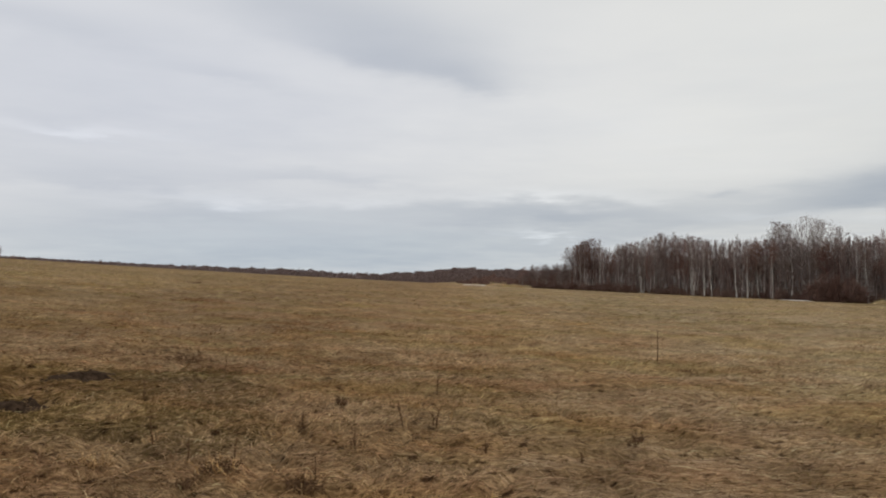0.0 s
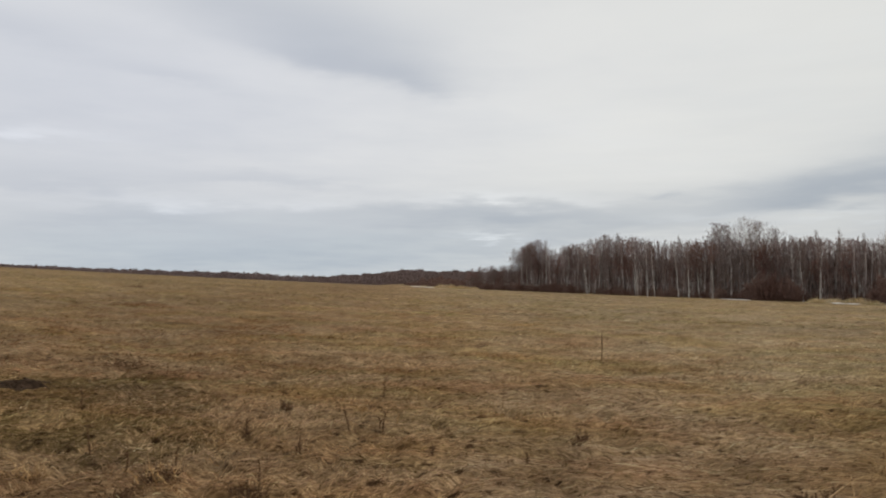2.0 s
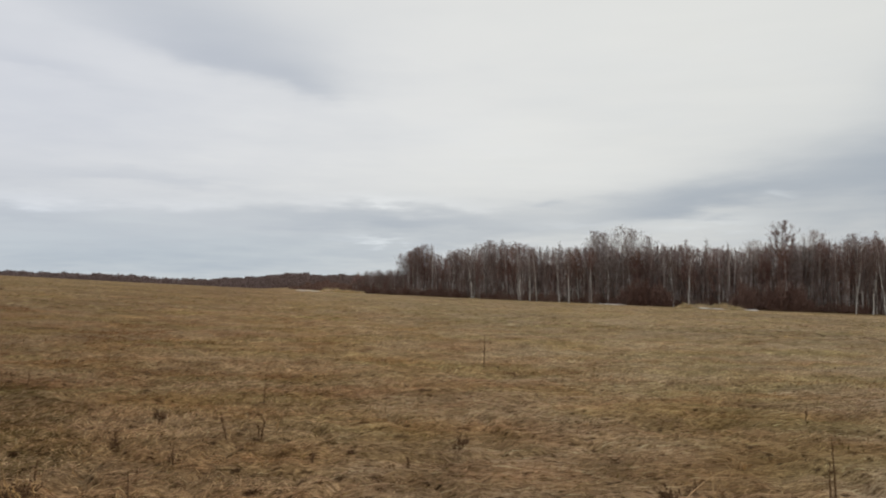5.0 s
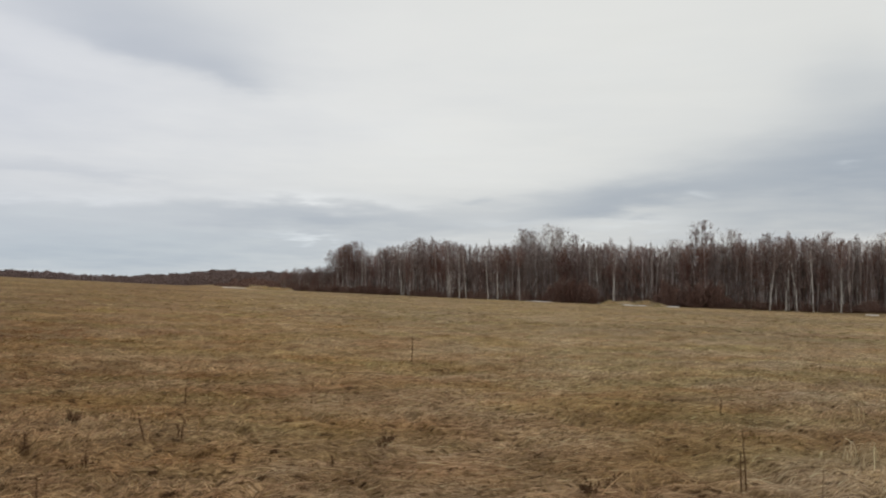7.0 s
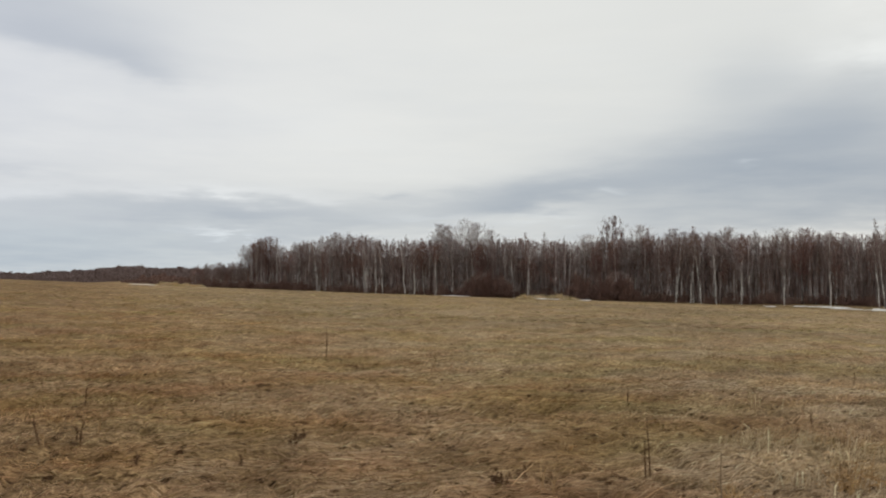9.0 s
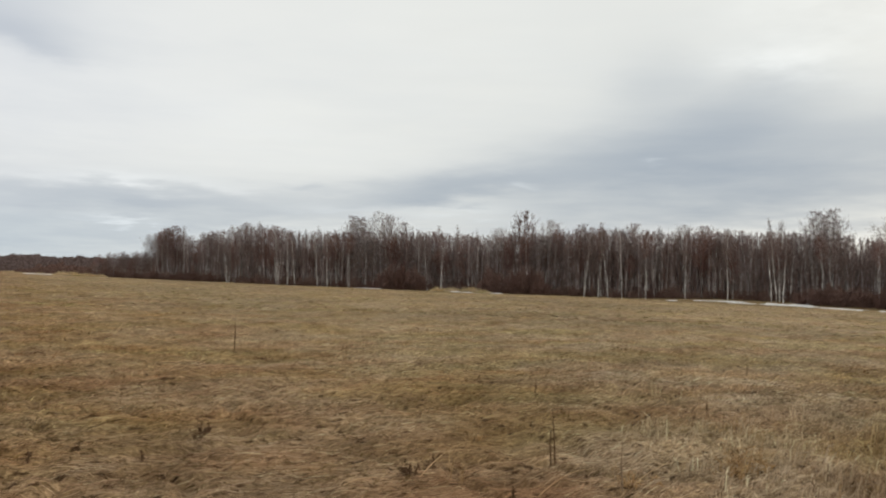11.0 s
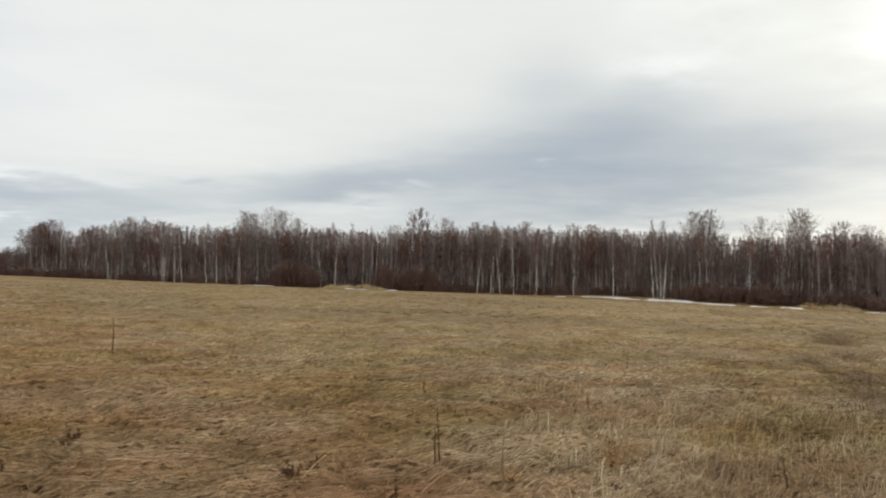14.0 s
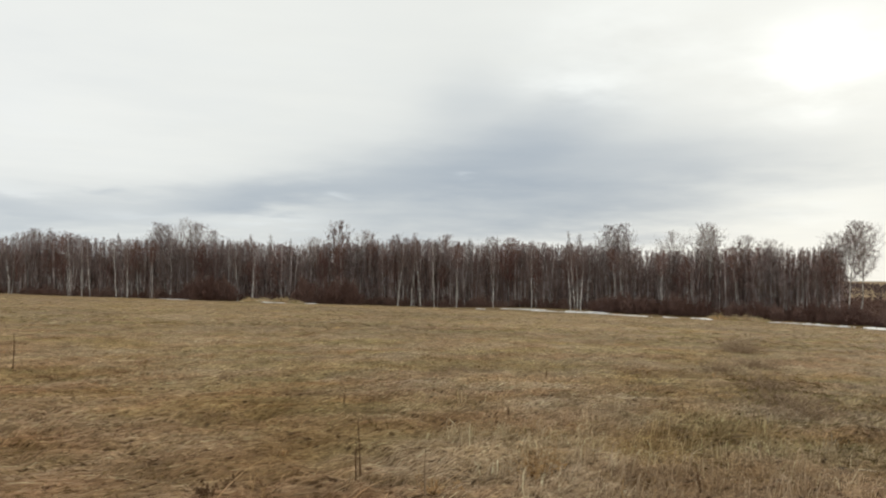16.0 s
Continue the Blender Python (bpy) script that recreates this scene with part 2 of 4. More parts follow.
def straw_patches(n, color, rusty=1.0):
    """Drifts of rust, olive and bleached straw over the whole field, and painted shade in slits between the mats."""
    rust = n.ramp(n.noise(0.55, 2.5, stretch=(0.8, 1.2, 1)), [(0.42, (0, 0, 0)), (0.64, (1, 1, 1))])
    color = n.mix(n.math("MULTIPLY", rust, 0.7), color, (0.88, 0.71, 0.60, 1), "MULTIPLY")
    olive = n.ramp(n.noise(0.23, 3, stretch=(1, 1.5, 1)), [(0.44, (0, 0, 0)), (0.62, (1, 1, 1))])
    color = n.mix(n.math("MULTIPLY", olive, 0.8), color, (0.84, 0.87, 0.66, 1), "MULTIPLY")
    damp = n.ramp(n.noise(0.42, 3.5, stretch=(0.85, 1.1, 1)), [(0.54, (0, 0, 0)), (0.66, (1, 1, 1))])
    color = n.mix(n.math("MULTIPLY", damp, 0.45), color, (0.64, 0.57, 0.5, 1), "MULTIPLY")
    bleach = n.ramp(n.noise(0.31, 3.0), [(0.54, (0, 0, 0)), (0.68, (1, 1, 1))])
    color = n.mix(n.math("MULTIPLY", bleach, 0.6), color, (1.25, 1.22, 1.12, 1), "MULTIPLY")
    # soft light and dark of the uneven mats, put into the colour
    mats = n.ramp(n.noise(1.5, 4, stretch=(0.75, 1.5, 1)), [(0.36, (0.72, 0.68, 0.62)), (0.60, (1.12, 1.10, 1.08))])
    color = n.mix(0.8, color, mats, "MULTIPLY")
    # shade under overlapping mats, painted as dark slits on ground and blades
    slit_shade = n.ramp(n.noise(9.0, 4, stretch=(0.7, 1.7, 1)), [(0.35, (0.20, 0.145, 0.105)), (0.405, (1, 1, 1))])
    color = n.mix(0.9, color, slit_shade, "MULTIPLY")
    east = n.tree.nodes.new("ShaderNodeSeparateXYZ")
    n.put(n.place, east.inputs[0])
    drift = n.math("ADD", n.math("MULTIPLY", east.outputs[0], 0.025), n.math("ADD", n.math("MULTIPLY", n.noise(0.16, 4), 0.5), 0.5))
    color = n.mix(rusty, color, n.ramp(drift, [(0.0, (0.94, 0.88, 0.785)), (0.3, (0.92, 0.84, 0.75)), (0.5, (0.85, 0.74, 0.67)), (0.75, (1.035, 0.918, 0.845)), (0.85, (1.115, 1.04, 0.99)), (0.975, (1.15, 1.155, 1.19))]), "MULTIPLY")
    pale = n.ramp(n.noise(0.045, 3), [(0.35, (0.83, 0.83, 0.83)), (0.65, (1.10, 1.10, 1.06))])
    return n.mix(1.0, color, pale, "MULTIPLY")


def ground_material():
    n = Nodes("matted_dry_grass", 0.95, 0.1)
    strands = n.noise(15.0, 9, stretch=(1, 1.6, 1))
    clods = n.noise(2.1, 6)
    flakes = n.noise(46.0, 4, stretch=(1, 2.2, 1))
    color = n.ramp(strands, [(0.33, (0.145, 0.100, 0.058)), (0.5, (0.31, 0.235, 0.144)), (0.66, (0.47, 0.374, 0.24))])
    color = n.mix(0.55, color, n.ramp(flakes, [(0.38, (0.5, 0.47, 0.44)), (0.62, (1.25, 1.22, 1.18))]), "MULTIPLY")
    color = n.mix(0.6, color, n.ramp(clods, [(0.36, (0.6, 0.56, 0.52)), (0.62, (1.08, 1.06, 1.04))]), "MULTIPLY")
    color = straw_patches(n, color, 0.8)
    n.bump(n.math("ADD", strands, clods), 0.9, 0.05)
    return n.done(color)


def grass_material(name, low, high, rusty=1.0):
    n = Nodes(name, 0.85, 0.08)
    middle = tuple((a + b) / 2 for a, b in zip(low, high))
    color = n.ramp(n.island(), [(0.0, low), (0.55, middle), (0.92, high), (1.0, tuple(min(0.85, c * 1.5) for c in high))])
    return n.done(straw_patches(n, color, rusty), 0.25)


def plain_material(name, dark, light, scale, rough=0.9, bump=0.0, stretch=None, specular=0.2):
    n = Nodes(name, rough, specular)
    grain = n.noise(scale, 5, stretch=stretch)
    color = n.ramp(grain, [(0.3, dark), (0.7, light)])
    color = n.mix(0.5, color, n.ramp(n.noise(scale * 0.17, 3), [(0.3, (0.65, 0.65, 0.65)), (0.7, (1.15, 1.15, 1.15))]), "MULTIPLY")
    if bump:
        n.bump(grain, 0.6, bump)
    return n.done(color)


def bark_material(name, pale, low, worn=0.85):
    """Birch bark: grey-white with dark scars and long dark, cracked or lichened stretches."""
    n = Nodes(name, 0.75)
    moved = n.tree.nodes.new("ShaderNodeVectorMath")
    moved.operation = "ADD"
    n.put(n.place, moved.inputs[0])
    n.put(n.math("MULTIPLY", n.each(), 60.0), moved.inputs[1])
    scars = n.ramp(n.noise(2.2, 5, moved.outputs[0], (1, 1, 3.2)), [(0.43, (0.14, 0.12, 0.11)), (0.55, (1, 1, 1))])
    stretches = n.ramp(n.noise(0.55, 3, moved.outputs[0]), [(0.42, (0.26, 0.21, 0.2)), (0.54, (1, 1, 1))])
    tone = n.ramp(n.each(), [(0.0, tuple(c * low for c in pale)), (0.5, tuple(c * (1 + low) / 2 for c in pale)), (1.0, pale)])
    return n.done(n.mix(worn, n.mix(0.5, tone, scars, "MULTIPLY"), stretches, "MULTIPLY"))


def twig_material(name, low, high):
    n = Nodes(name, 0.85)
    color = n.ramp(n.island(), [(0.0, low), (1.0, high)])
    color = n.mix(0.7, color, n.ramp(n.each(), [(0.0, (0.65, 0.52, 0.5)), (0.5, (1, 0.95, 0.95)), (1.0, (1.35, 1.35, 1.38))]), "MULTIPLY")
    return n.done(color)


def stem_material(name, low, high):
    """Thin stems that differ one by one, each pale in some stretches and dark in others."""
    n = Nodes(name, 0.8)
    color = n.ramp(n.island(), [(0.0, low), (0.55, tuple((a + b) / 2.6 for a, b in zip(low, high))), (1.0, high)])
    stretches = n.ramp(n.noise(0.45, 3), [(0.40, (0.28, 0.22, 0.21)), (0.58, (1, 1, 1))])
    return n.done(n.mix(0.9, color, stretches, "MULTIPLY"))


GROUND = ground_material()
GRASS = grass_material("lodged_straw", (0.21, 0.145, 0.09), (0.585, 0.455, 0.318))
GRASS_FAR = grass_material("olive_straw", (0.225, 0.176, 0.104), (0.463, 0.395, 0.243), 0.55)
GRASS_COMBED = grass_material("combed_straw", (0.31, 0.245, 0.172), (0.68, 0.565, 0.41))
GRASS_MOSS = grass_material("damp_mossy_straw", (0.125, 0.094, 0.05), (0.30, 0.24, 0.13))
GRASS_RUST = grass_material("rusty_straw", (0.20, 0.125, 0.075), (0.37, 0.255, 0.155))
WEED = plain_material("dead_weed", (0.24, 0.165, 0.105), (0.42, 0.31, 0.20), 8.0)
GRASS_PALE = grass_material("bleached_straw", (0.45, 0.34, 0.21), (0.72, 0.60, 0.40))
GRASS_REED = grass_material("reed_straw", (0.58, 0.48, 0.32), (0.80, 0.69, 0.48))
SNOW = plain_material("old_snow", (0.74, 0.72, 0.70), (0.95, 0.93, 0.90), 3.0, 0.6, 0.03)
SOIL = plain_material("dark_soil", (0.018, 0.012, 0.008), (0.07, 0.045, 0.03), 14.0, 1.0, 0.03, None, 0.02)
STEM = plain_material("dry_stem", (0.075, 0.042, 0.024), (0.19, 0.112, 0.063), 30.0, 0.9, 0.0, None, 0.05)
BARK = bark_material("birch_bark", (0.60, 0.56, 0.54), 0.4)
BARK_WHITE = bark_material("bright_birch_bark", (0.95, 0.93, 0.90), 0.8, 0.68)
BARK_PALE = bark_material("white_birch_bark", (0.86, 0.83, 0.79), 0.72, 0.72)
TWIG = twig_material("birch_twigs", (0.14, 0.104, 0.095), (0.325, 0.258, 0.236))
TWIG_ASH = twig_material("ash_birch_twigs", (0.17, 0.138, 0.132), (0.37, 0.31, 0.30))
TWIG_RED = twig_material("red_birch_twigs", (0.15, 0.088, 0.075), (0.305, 0.195, 0.168))
TWIG_GREY = twig_material("grey_birch_twigs", (0.20, 0.165, 0.15), (0.42, 0.365, 0.34))
BRUSH = twig_material("brush_twigs", (0.125, 0.082, 0.068), (0.27, 0.18, 0.15))
BRUSH_DARK = twig_material("dark_brush_twigs", (0.11, 0.068, 0.057), (0.235, 0.152, 0.128))
TWIG_DEEP = twig_material("wood_twigs", (0.165, 0.115, 0.105), (0.36, 0.272, 0.253))
BARK_DEEP = stem_material("shaded_stems", (0.17, 0.14, 0.135), (0.84, 0.79, 0.77))
WOODS = twig_material("far_woods", (0.105, 0.078, 0.076), (0.20, 0.155, 0.15))

# ---- mesh helpers ----


def mesh_of(name, verts, faces, material, shade_smooth=False):
    """A mesh from arrays; all faces have the same number of corners."""
    verts, faces = np.asarray(verts, np.float32), np.asarray(faces, np.int32)
    me = bpy.data.meshes.new(name)
    me.vertices.add(len(verts))
    me.vertices.foreach_set("co", verts.ravel())
    me.loops.add(faces.size)
    me.loops.foreach_set("vertex_index", faces.ravel())
    me.polygons.add(len(faces))
    me.polygons.foreach_set("loop_start", np.arange(0, faces.size, faces.shape[1], dtype=np.int32))
    me.update(calc_edges=True)
    me.polygons.foreach_set("use_smooth", np.full(len(faces), shade_smooth))
    me.materials.append(material)
    return me


def part(name, me, parent, label=""):
    ob = new(name, me)
    ob.parent = parent
    if label:
        ob["label"] = label
    return ob


class Shape:
    """Gathers tapered tubes and twigs, all as quads and triangles, into one mesh."""

    def __init__(self):
        self.v, self.f, self.n = [], [], 0

    def tube(self, points, radii, sides=6):
        points = np.asarray(points, float)
        ways = np.gradient(points, axis=0)
        ways /= np.linalg.norm(ways, axis=1)[:, None] + 1e-9
        ref = np.where(np.abs(ways[:, 2:3]) > 0.9, [[1.0, 0, 0]], [[0, 0, 1.0]])
        a = np.cross(ways, ref)
        a /= np.linalg.norm(a, axis=1)[:, None] + 1e-9
        b = np.cross(ways, a)
        t = np.arange(sides) * 2 * np.pi / sides
        ring = points[:, None] + np.asarray(radii)[:, None, None] * (a[:, None] * np.cos(t)[None, :, None] + b[:, None] * np.sin(t)[None, :, None])
        self.v.append(ring.reshape(-1, 3))
        k = np.arange(sides)
        for i in range(len(points) - 1):
            lo, hi = self.n + i * sides, self.n + (i + 1) * sides
            p, q, r, s = lo + k, lo + (k + 1) % sides, hi + (k + 1) % sides, hi + k
            self.f.append(np.stack([p, q, r], 1))
            self.f.append(np.stack([p, r, s], 1))
        self.n += len(points) * sides
        return self

    def twigs(self, starts, ends, width):
        """Thin three-sided spikes from starts to ends."""
        starts, ends = np.asarray(starts, float), np.asarray(ends, float)
        way = ends - starts
        way /= np.linalg.norm(way, axis=1)[:, None] + 1e-9
        a = np.cross(way, [0.31, 0.21, 0.93])
        a /= np.linalg.norm(a, axis=1)[:, None] + 1e-9
        b = np.cross(way, a)
        w = (np.asarray(width) * np.ones(len(starts)))[:, None] / 2
        ring = [starts + w * (a * math.cos(t) + b * math.sin(t)) for t in (0, 2.094, 4.189)]
        self.v.append(np.stack([*ring, ends], 1).reshape(-1, 3))
        base = self.n + 4 * np.arange(len(starts))
        for i, j in ((0, 1), (1, 2), (2, 0)):
            self.f.append(np.stack([base + i, base + j, base + 3], 1))
        self.n += 4 * len(starts)
        return self

    def slivers(self, starts, ends, width, seed=1):
        """The finest twigs, too thin to have sides: one narrow triangle each."""
        starts, ends = np.asarray(starts, float), np.asarray(ends, float)
        g = np.random.RandomState(seed)
        side = np.cross(ends - starts, g.normal(0, 1, starts.shape))
        side *= (np.asarray(width) * np.ones(len(starts)))[:, None] / 2 / (np.linalg.norm(side, axis=1)[:, None] + 1e-9)
        self.v.append(np.stack([starts - side, starts + side, ends], 1).reshape(-1, 3))
        self.f.append(self.n + np.arange(3 * len(starts)).reshape(-1, 3))
        self.n += 3 * len(starts)
        return self

    def mesh(self, name, material, shade_smooth=False):
        return mesh_of(name, np.concatenate(self.v), np.concatenate(self.f), material, shade_smooth)


# ---- ground ----


def build_ground():
    az = np.concatenate([np.arange(-180, -90, 5.0), np.arange(-90, 45, 0.5), np.arange(45, 180, 5.0)])
    r = np.concatenate([[0.001], 1.2 * 1.03 ** np.arange(40), 3.92 * 1.0085 ** np.arange(170), 16.6 * 1.018 ** np.arange(300)])
    a, rr = np.meshgrid(np.radians(az), r)
    x, y = -rr * np.sin(a), rr * np.cos(a)
    v = np.stack([x, y, land(x, y)], -1).reshape(-1, 3)
    n, m = len(az), len(r)
    i, j = np.meshgrid(np.arange(n), np.arange(m - 1))
    k = (i + 1) % n
    f = np.stack([j * n + i, (j + 1) * n + i, (j + 1) * n + k, j * n + k], -1).reshape(-1, 4)
    me = mesh_of("ground", v, f, GROUND, True)
    tagged(new("ground", me), "rolling field of matted brown dry grass reaching the horizon", "field", kind="structure")


build_ground()


SOIL_AT = [(24.4, -6.95, 0.70, 0.9), (28.3, -8.45, 0.60, 0.9)]
SOIL_SPOTS = [(*spot_seen(az, el)[:2], 0.5 * wide) for az, el, wide, deep in SOIL_AT]


def ribbons(count, r_min, r_max, power, length, width, upright, seed, az_min=-88, az_max=44, round_spot=None, calm=1.0, lie=0.25):
    """Bent blades that lie in the drift of the grass: arrays of vertices and quads."""
    g = np.random.RandomState(seed)
    u = g.rand(count)
    r = (r_min ** power + u * (r_max ** power - r_min ** power)) ** (1 / power)
    a = np.radians(g.uniform(az_min, az_max, count))
    x, y = -r * np.sin(a), r * np.cos(a)
    keep = mat_cover(x, y) > g.uniform(0, 0.6, count)
    for sx, sy, reach in SOIL_SPOTS:
        keep &= np.hypot(x - sx, y - sy) > reach * g.uniform(0.5, 1.1, count)
    if round_spot:
        keep &= np.hypot((np.degrees(a) - round_spot[0]) / round_spot[1], (r - round_spot[2]) / round_spot[3]) + 0.5 * fbm(x / 1.2, y / 1.2) < 0.85
    x, y = x[keep], y[keep]
    n = len(x)
    z = land(x, y)
    turn = lie + calm * (1.6 * vnoise(x / 1.7 + 9, y / 1.7) + 1.0 * vnoise(x / 0.5, y / 0.5 + 30) + g.normal(0, 0.7, n))
    L = length * g.uniform(0.5, 1.3, n)
    rise = upright * g.uniform(0.2, 1.0, n) ** 1.5
    way = np.stack([np.cos(turn), np.sin(turn), 0 * turn], 1)
    tilt = g.uniform(0.2, 1.4, n)
    side = np.stack([-np.sin(turn) * np.cos(tilt), np.cos(turn) * np.cos(tilt), np.sin(tilt)], 1) * (width * g.uniform(0.6, 1.4, n))[:, None] / 2
    p0 = np.stack([x, y, z - 0.01], 1)
    p1 = p0 + way * (L * 0.45)[:, None]
    p2 = p0 + way * (L * 0.95)[:, None]
    p1[:, 2] = land(p1[:, 0], p1[:, 1]) + L * rise
    p2[:, 2] = land(p2[:, 0], p2[:, 1]) + L * rise * g.uniform(0.1, 1.5, n) + 0.008
    v = np.stack([p0 - side, p0 + side, p1 - side, p1 + side, p2 - side * 0.3, p2 + side * 0.3], 1).reshape(-1, 3)
    k = 6 * np.arange(n)
    f = np.concatenate([np.stack([k, k + 1, k + 3, k + 2], 1), np.stack([k + 2, k + 3, k + 5, k + 4], 1)])
    return v, f


def grass_sheet(name, label, material, *args, **more):
    v, f = ribbons(*args, **more)
    tagged(new(name, mesh_of(name, v, f, material)), label, "dry grass", kind="stuff")


def tussocks(name, label, material, count, blades, r_min, r_max, high, seed, az_min, az_max, lean=0.9, width=0.006, wind=-0.3, round_spot=None, spread=0.28):
    """Clumps of bent blades that spring from one foot each and fall over to one side."""
    g = np.random.RandomState(seed)
    r = (r_min ** 0.8 + g.rand(count) * (r_max ** 0.8 - r_min ** 0.8)) ** 1.25
    a = np.radians(g.uniform(az_min, az_max, count))
    cx, cy = -r * np.sin(a), r * np.cos(a)
    if round_spot:
        keep = np.hypot((np.degrees(a) - round_spot[0]) / round_spot[1], (r - round_spot[2]) / round_spot[3]) + 0.5 * fbm(cx / 1.2, cy / 1.2) < 0.9
        r, cx, cy = r[keep], cx[keep], cy[keep]
    count = len(cx)
    size = high * g.uniform(0.5, 1.25, count)
    fall = wind + g.normal(0, 0.7, count)
    i = np.repeat(np.arange(count), blades)
    n = len(i)
    x, y = cx[i] + g.normal(0, spread, n) * size[i], cy[i] + g.normal(0, spread, n) * size[i]
    turn = fall[i] + g.normal(0, 0.8, n)
    over = lean * g.uniform(0.3, 1.3, n)
    L = size[i] * g.uniform(0.5, 1.25, n)
    p0 = np.stack([x, y, land(x, y) - 0.02], 1)
    p1 = p0 + np.stack([np.cos(turn) * L * over * 0.35, np.sin(turn) * L * over * 0.35, L * 0.6], 1)
    p2 = p0 + np.stack([np.cos(turn) * L * over, np.sin(turn) * L * over, L * (0.95 - 0.5 * np.minimum(over, 1.2)) + 0.02], 1)
    side = np.stack([-np.sin(turn), np.cos(turn), g.normal(0, 0.4, n)], 1) * (width * g.uniform(0.6, 1.4, n))[:, None] / 2
    v = np.stack([p0 - side, p0 + side, p1 - side, p1 + side, p2 - side * 0.25, p2 + side * 0.25], 1).reshape(-1, 3)
    k = 6 * np.arange(n)
    f = np.concatenate([np.stack([k, k + 1, k + 3, k + 2], 1), np.stack([k + 2, k + 3, k + 5, k + 4], 1)])
    tagged(new(name, mesh_of(name, v, f, material)), label, "dry grass", kind="stuff")


grass_sheet("lodged_grass", "matted brown straw lying flat across the field", GRASS, 47000, 3.6, 15, 0.8, 0.085, 0.006, 0.08, 1, -20, 40, calm=0.3, lie=0.1)
grass_sheet("lodged_grass", "matted straw lying in long flat waves on the field", GRASS, 27000, 3.6, 15, 0.8, 0.13, 0.005, 0.09, 21, -86, -38, calm=0.42)
grass_sheet("lodged_grass", "matted straw combed flat into level streaks", GRASS, 27000, 3.6, 15, 0.8, 0.13, 0.005, 0.07, 30, -42, -12, calm=0.24, lie=-0.2)
grass_sheet("lodged_grass", "matted brown straw lying in drifts across the field", GRASS_FAR, 44000, 9, 45, 0.7, 0.18, 0.010, 0.10, 2, calm=0.7)
grass_sheet("lodged_grass", "brown straw thinning out over the middle field", GRASS, 17000, 12, 30, 0.8, 0.14, 0.009, 0.09, 29, calm=0.5)
grass_sheet("lodged_grass", "brown straw tussocks over the far field", GRASS_FAR, 34000, 38, 150, 0.8, 0.42, 0.034, 0.10, 3, calm=1.0)
grass_sheet("bleached_grass", "pale bent grass blades standing out of the straw", GRASS_PALE, 6500, 3.8, 24, 0.6, 0.11, 0.005, 0.3, 4, calm=1.1)
grass_sheet("lodged_grass", "long straw combed flat by wind in one direction", GRASS_COMBED, 14000, 4.2, 15, 0.7, 0.22, 0.005, 0.10, 7, -80, -38, calm=0.3)
grass_sheet("lodged_grass", "long pale straw lying in level streaks", GRASS_COMBED, 15000, 4.2, 15, 0.7, 0.26, 0.0045, 0.06, 31, -42, -4, calm=0.16, lie=-0.18)
grass_sheet("straw_litter", "short broken bits of straw strewn over the mats", GRASS, 25000, 3.8, 14, 0.8, 0.07, 0.006, 0.35, 9, -80, 36, calm=1.2)
grass_sheet("straw_litter", "pale broken straw bits among darker stubble", GRASS_PALE, 8000, 3.8, 10, 0.8, 0.09, 0.006, 0.5, 10, 0, 36, calm=1.5)
grass_sheet("dark_stubble", "short dark rotten stubble under the straw", GRASS_MOSS, 8000, 3.8, 10, 0.8, 0.08, 0.008, 0.4, 11, -30, 36, calm=1.5)
grass_sheet("standing_grass", "pale half-standing straw in loose tufts", GRASS_COMBED, 3000, 5.2, 15, 0.8, 0.22, 0.005, 0.7, 8, -74, -42, (-59, 13, 9.5, 5))
grass_sheet("mossy_grass", "dark damp mossy grass trodden into the straw", GRASS_MOSS, 13000, 6.4, 13, 1.0, 0.11, 0.008, 0.12, 5, 12, 24, (18, 5.5, 9.6, 3.2), calm=0.5)
grass_sheet("mossy_grass", "dark damp mossy grass round the soil heaps", GRASS_MOSS, 20000, 7.5, 14, 1.0, 0.11, 0.008, 0.12, 6, 20, 35, (27, 6.5, 10.5, 3.4), calm=0.5)
grass_sheet("mossy_grass", "thin damp olive grass showing through the straw", GRASS_MOSS, 6500, 8, 16, 1.0, 0.11, 0.008, 0.1, 25, -12, 12, (-1, 8, 11.8, 2.6), calm=0.5)
grass_sheet("rusty_grass", "low mound of rusty brown grass", GRASS_RUST, 3000, 20, 27, 1.0, 0.2, 0.012, 0.16, 26, 4, 15, (9.2, 3.4, 23.3, 1.8), calm=0.6)
grass_sheet("rusty_grass", "low mound of rusty brown grass", GRASS_RUST, 2200, 30, 40, 1.0, 0.24, 0.016, 0.16, 27, 14, 21, (17.3, 2.0, 35, 2.6), calm=0.6)
grass_sheet("rusty_grass", "scattered rusty brown grass over the rise", GRASS_RUST, 9000, 12, 34, 0.8, 0.15, 0.009, 0.12, 28, 0, 36, (20, 17, 18, 12), calm=0.6)
grass_sheet("rotten_grass", "dark brown rotten grass along a shallow dip", GRASS_MOSS, 9000, 11, 26, 1.0, 0.2, 0.012, 0.2, 22, -74, -60, (-66.5, 3.2, 17, 6))
grass_sheet("rotten_grass", "dark brown rotten grass in a damp hollow", GRASS_MOSS, 7000, 7.5, 15, 1.0, 0.15, 0.009, 0.18, 23, -76, -56, (-62.5, 3.5, 10.5, 2.2))
grass_sheet("rotten_grass", "brown withered grass beside the dip", GRASS_MOSS, 7000, 8, 20, 1.0, 0.16, 0.010, 0.2, 24, -82, -66, (-72, 3.5, 13, 5))
tussocks("grass_tussocks", "small clumps of brown grass between flattened mats", GRASS, 420, 14, 4.2, 16, 0.075, 12, -84, 40, 1.0)
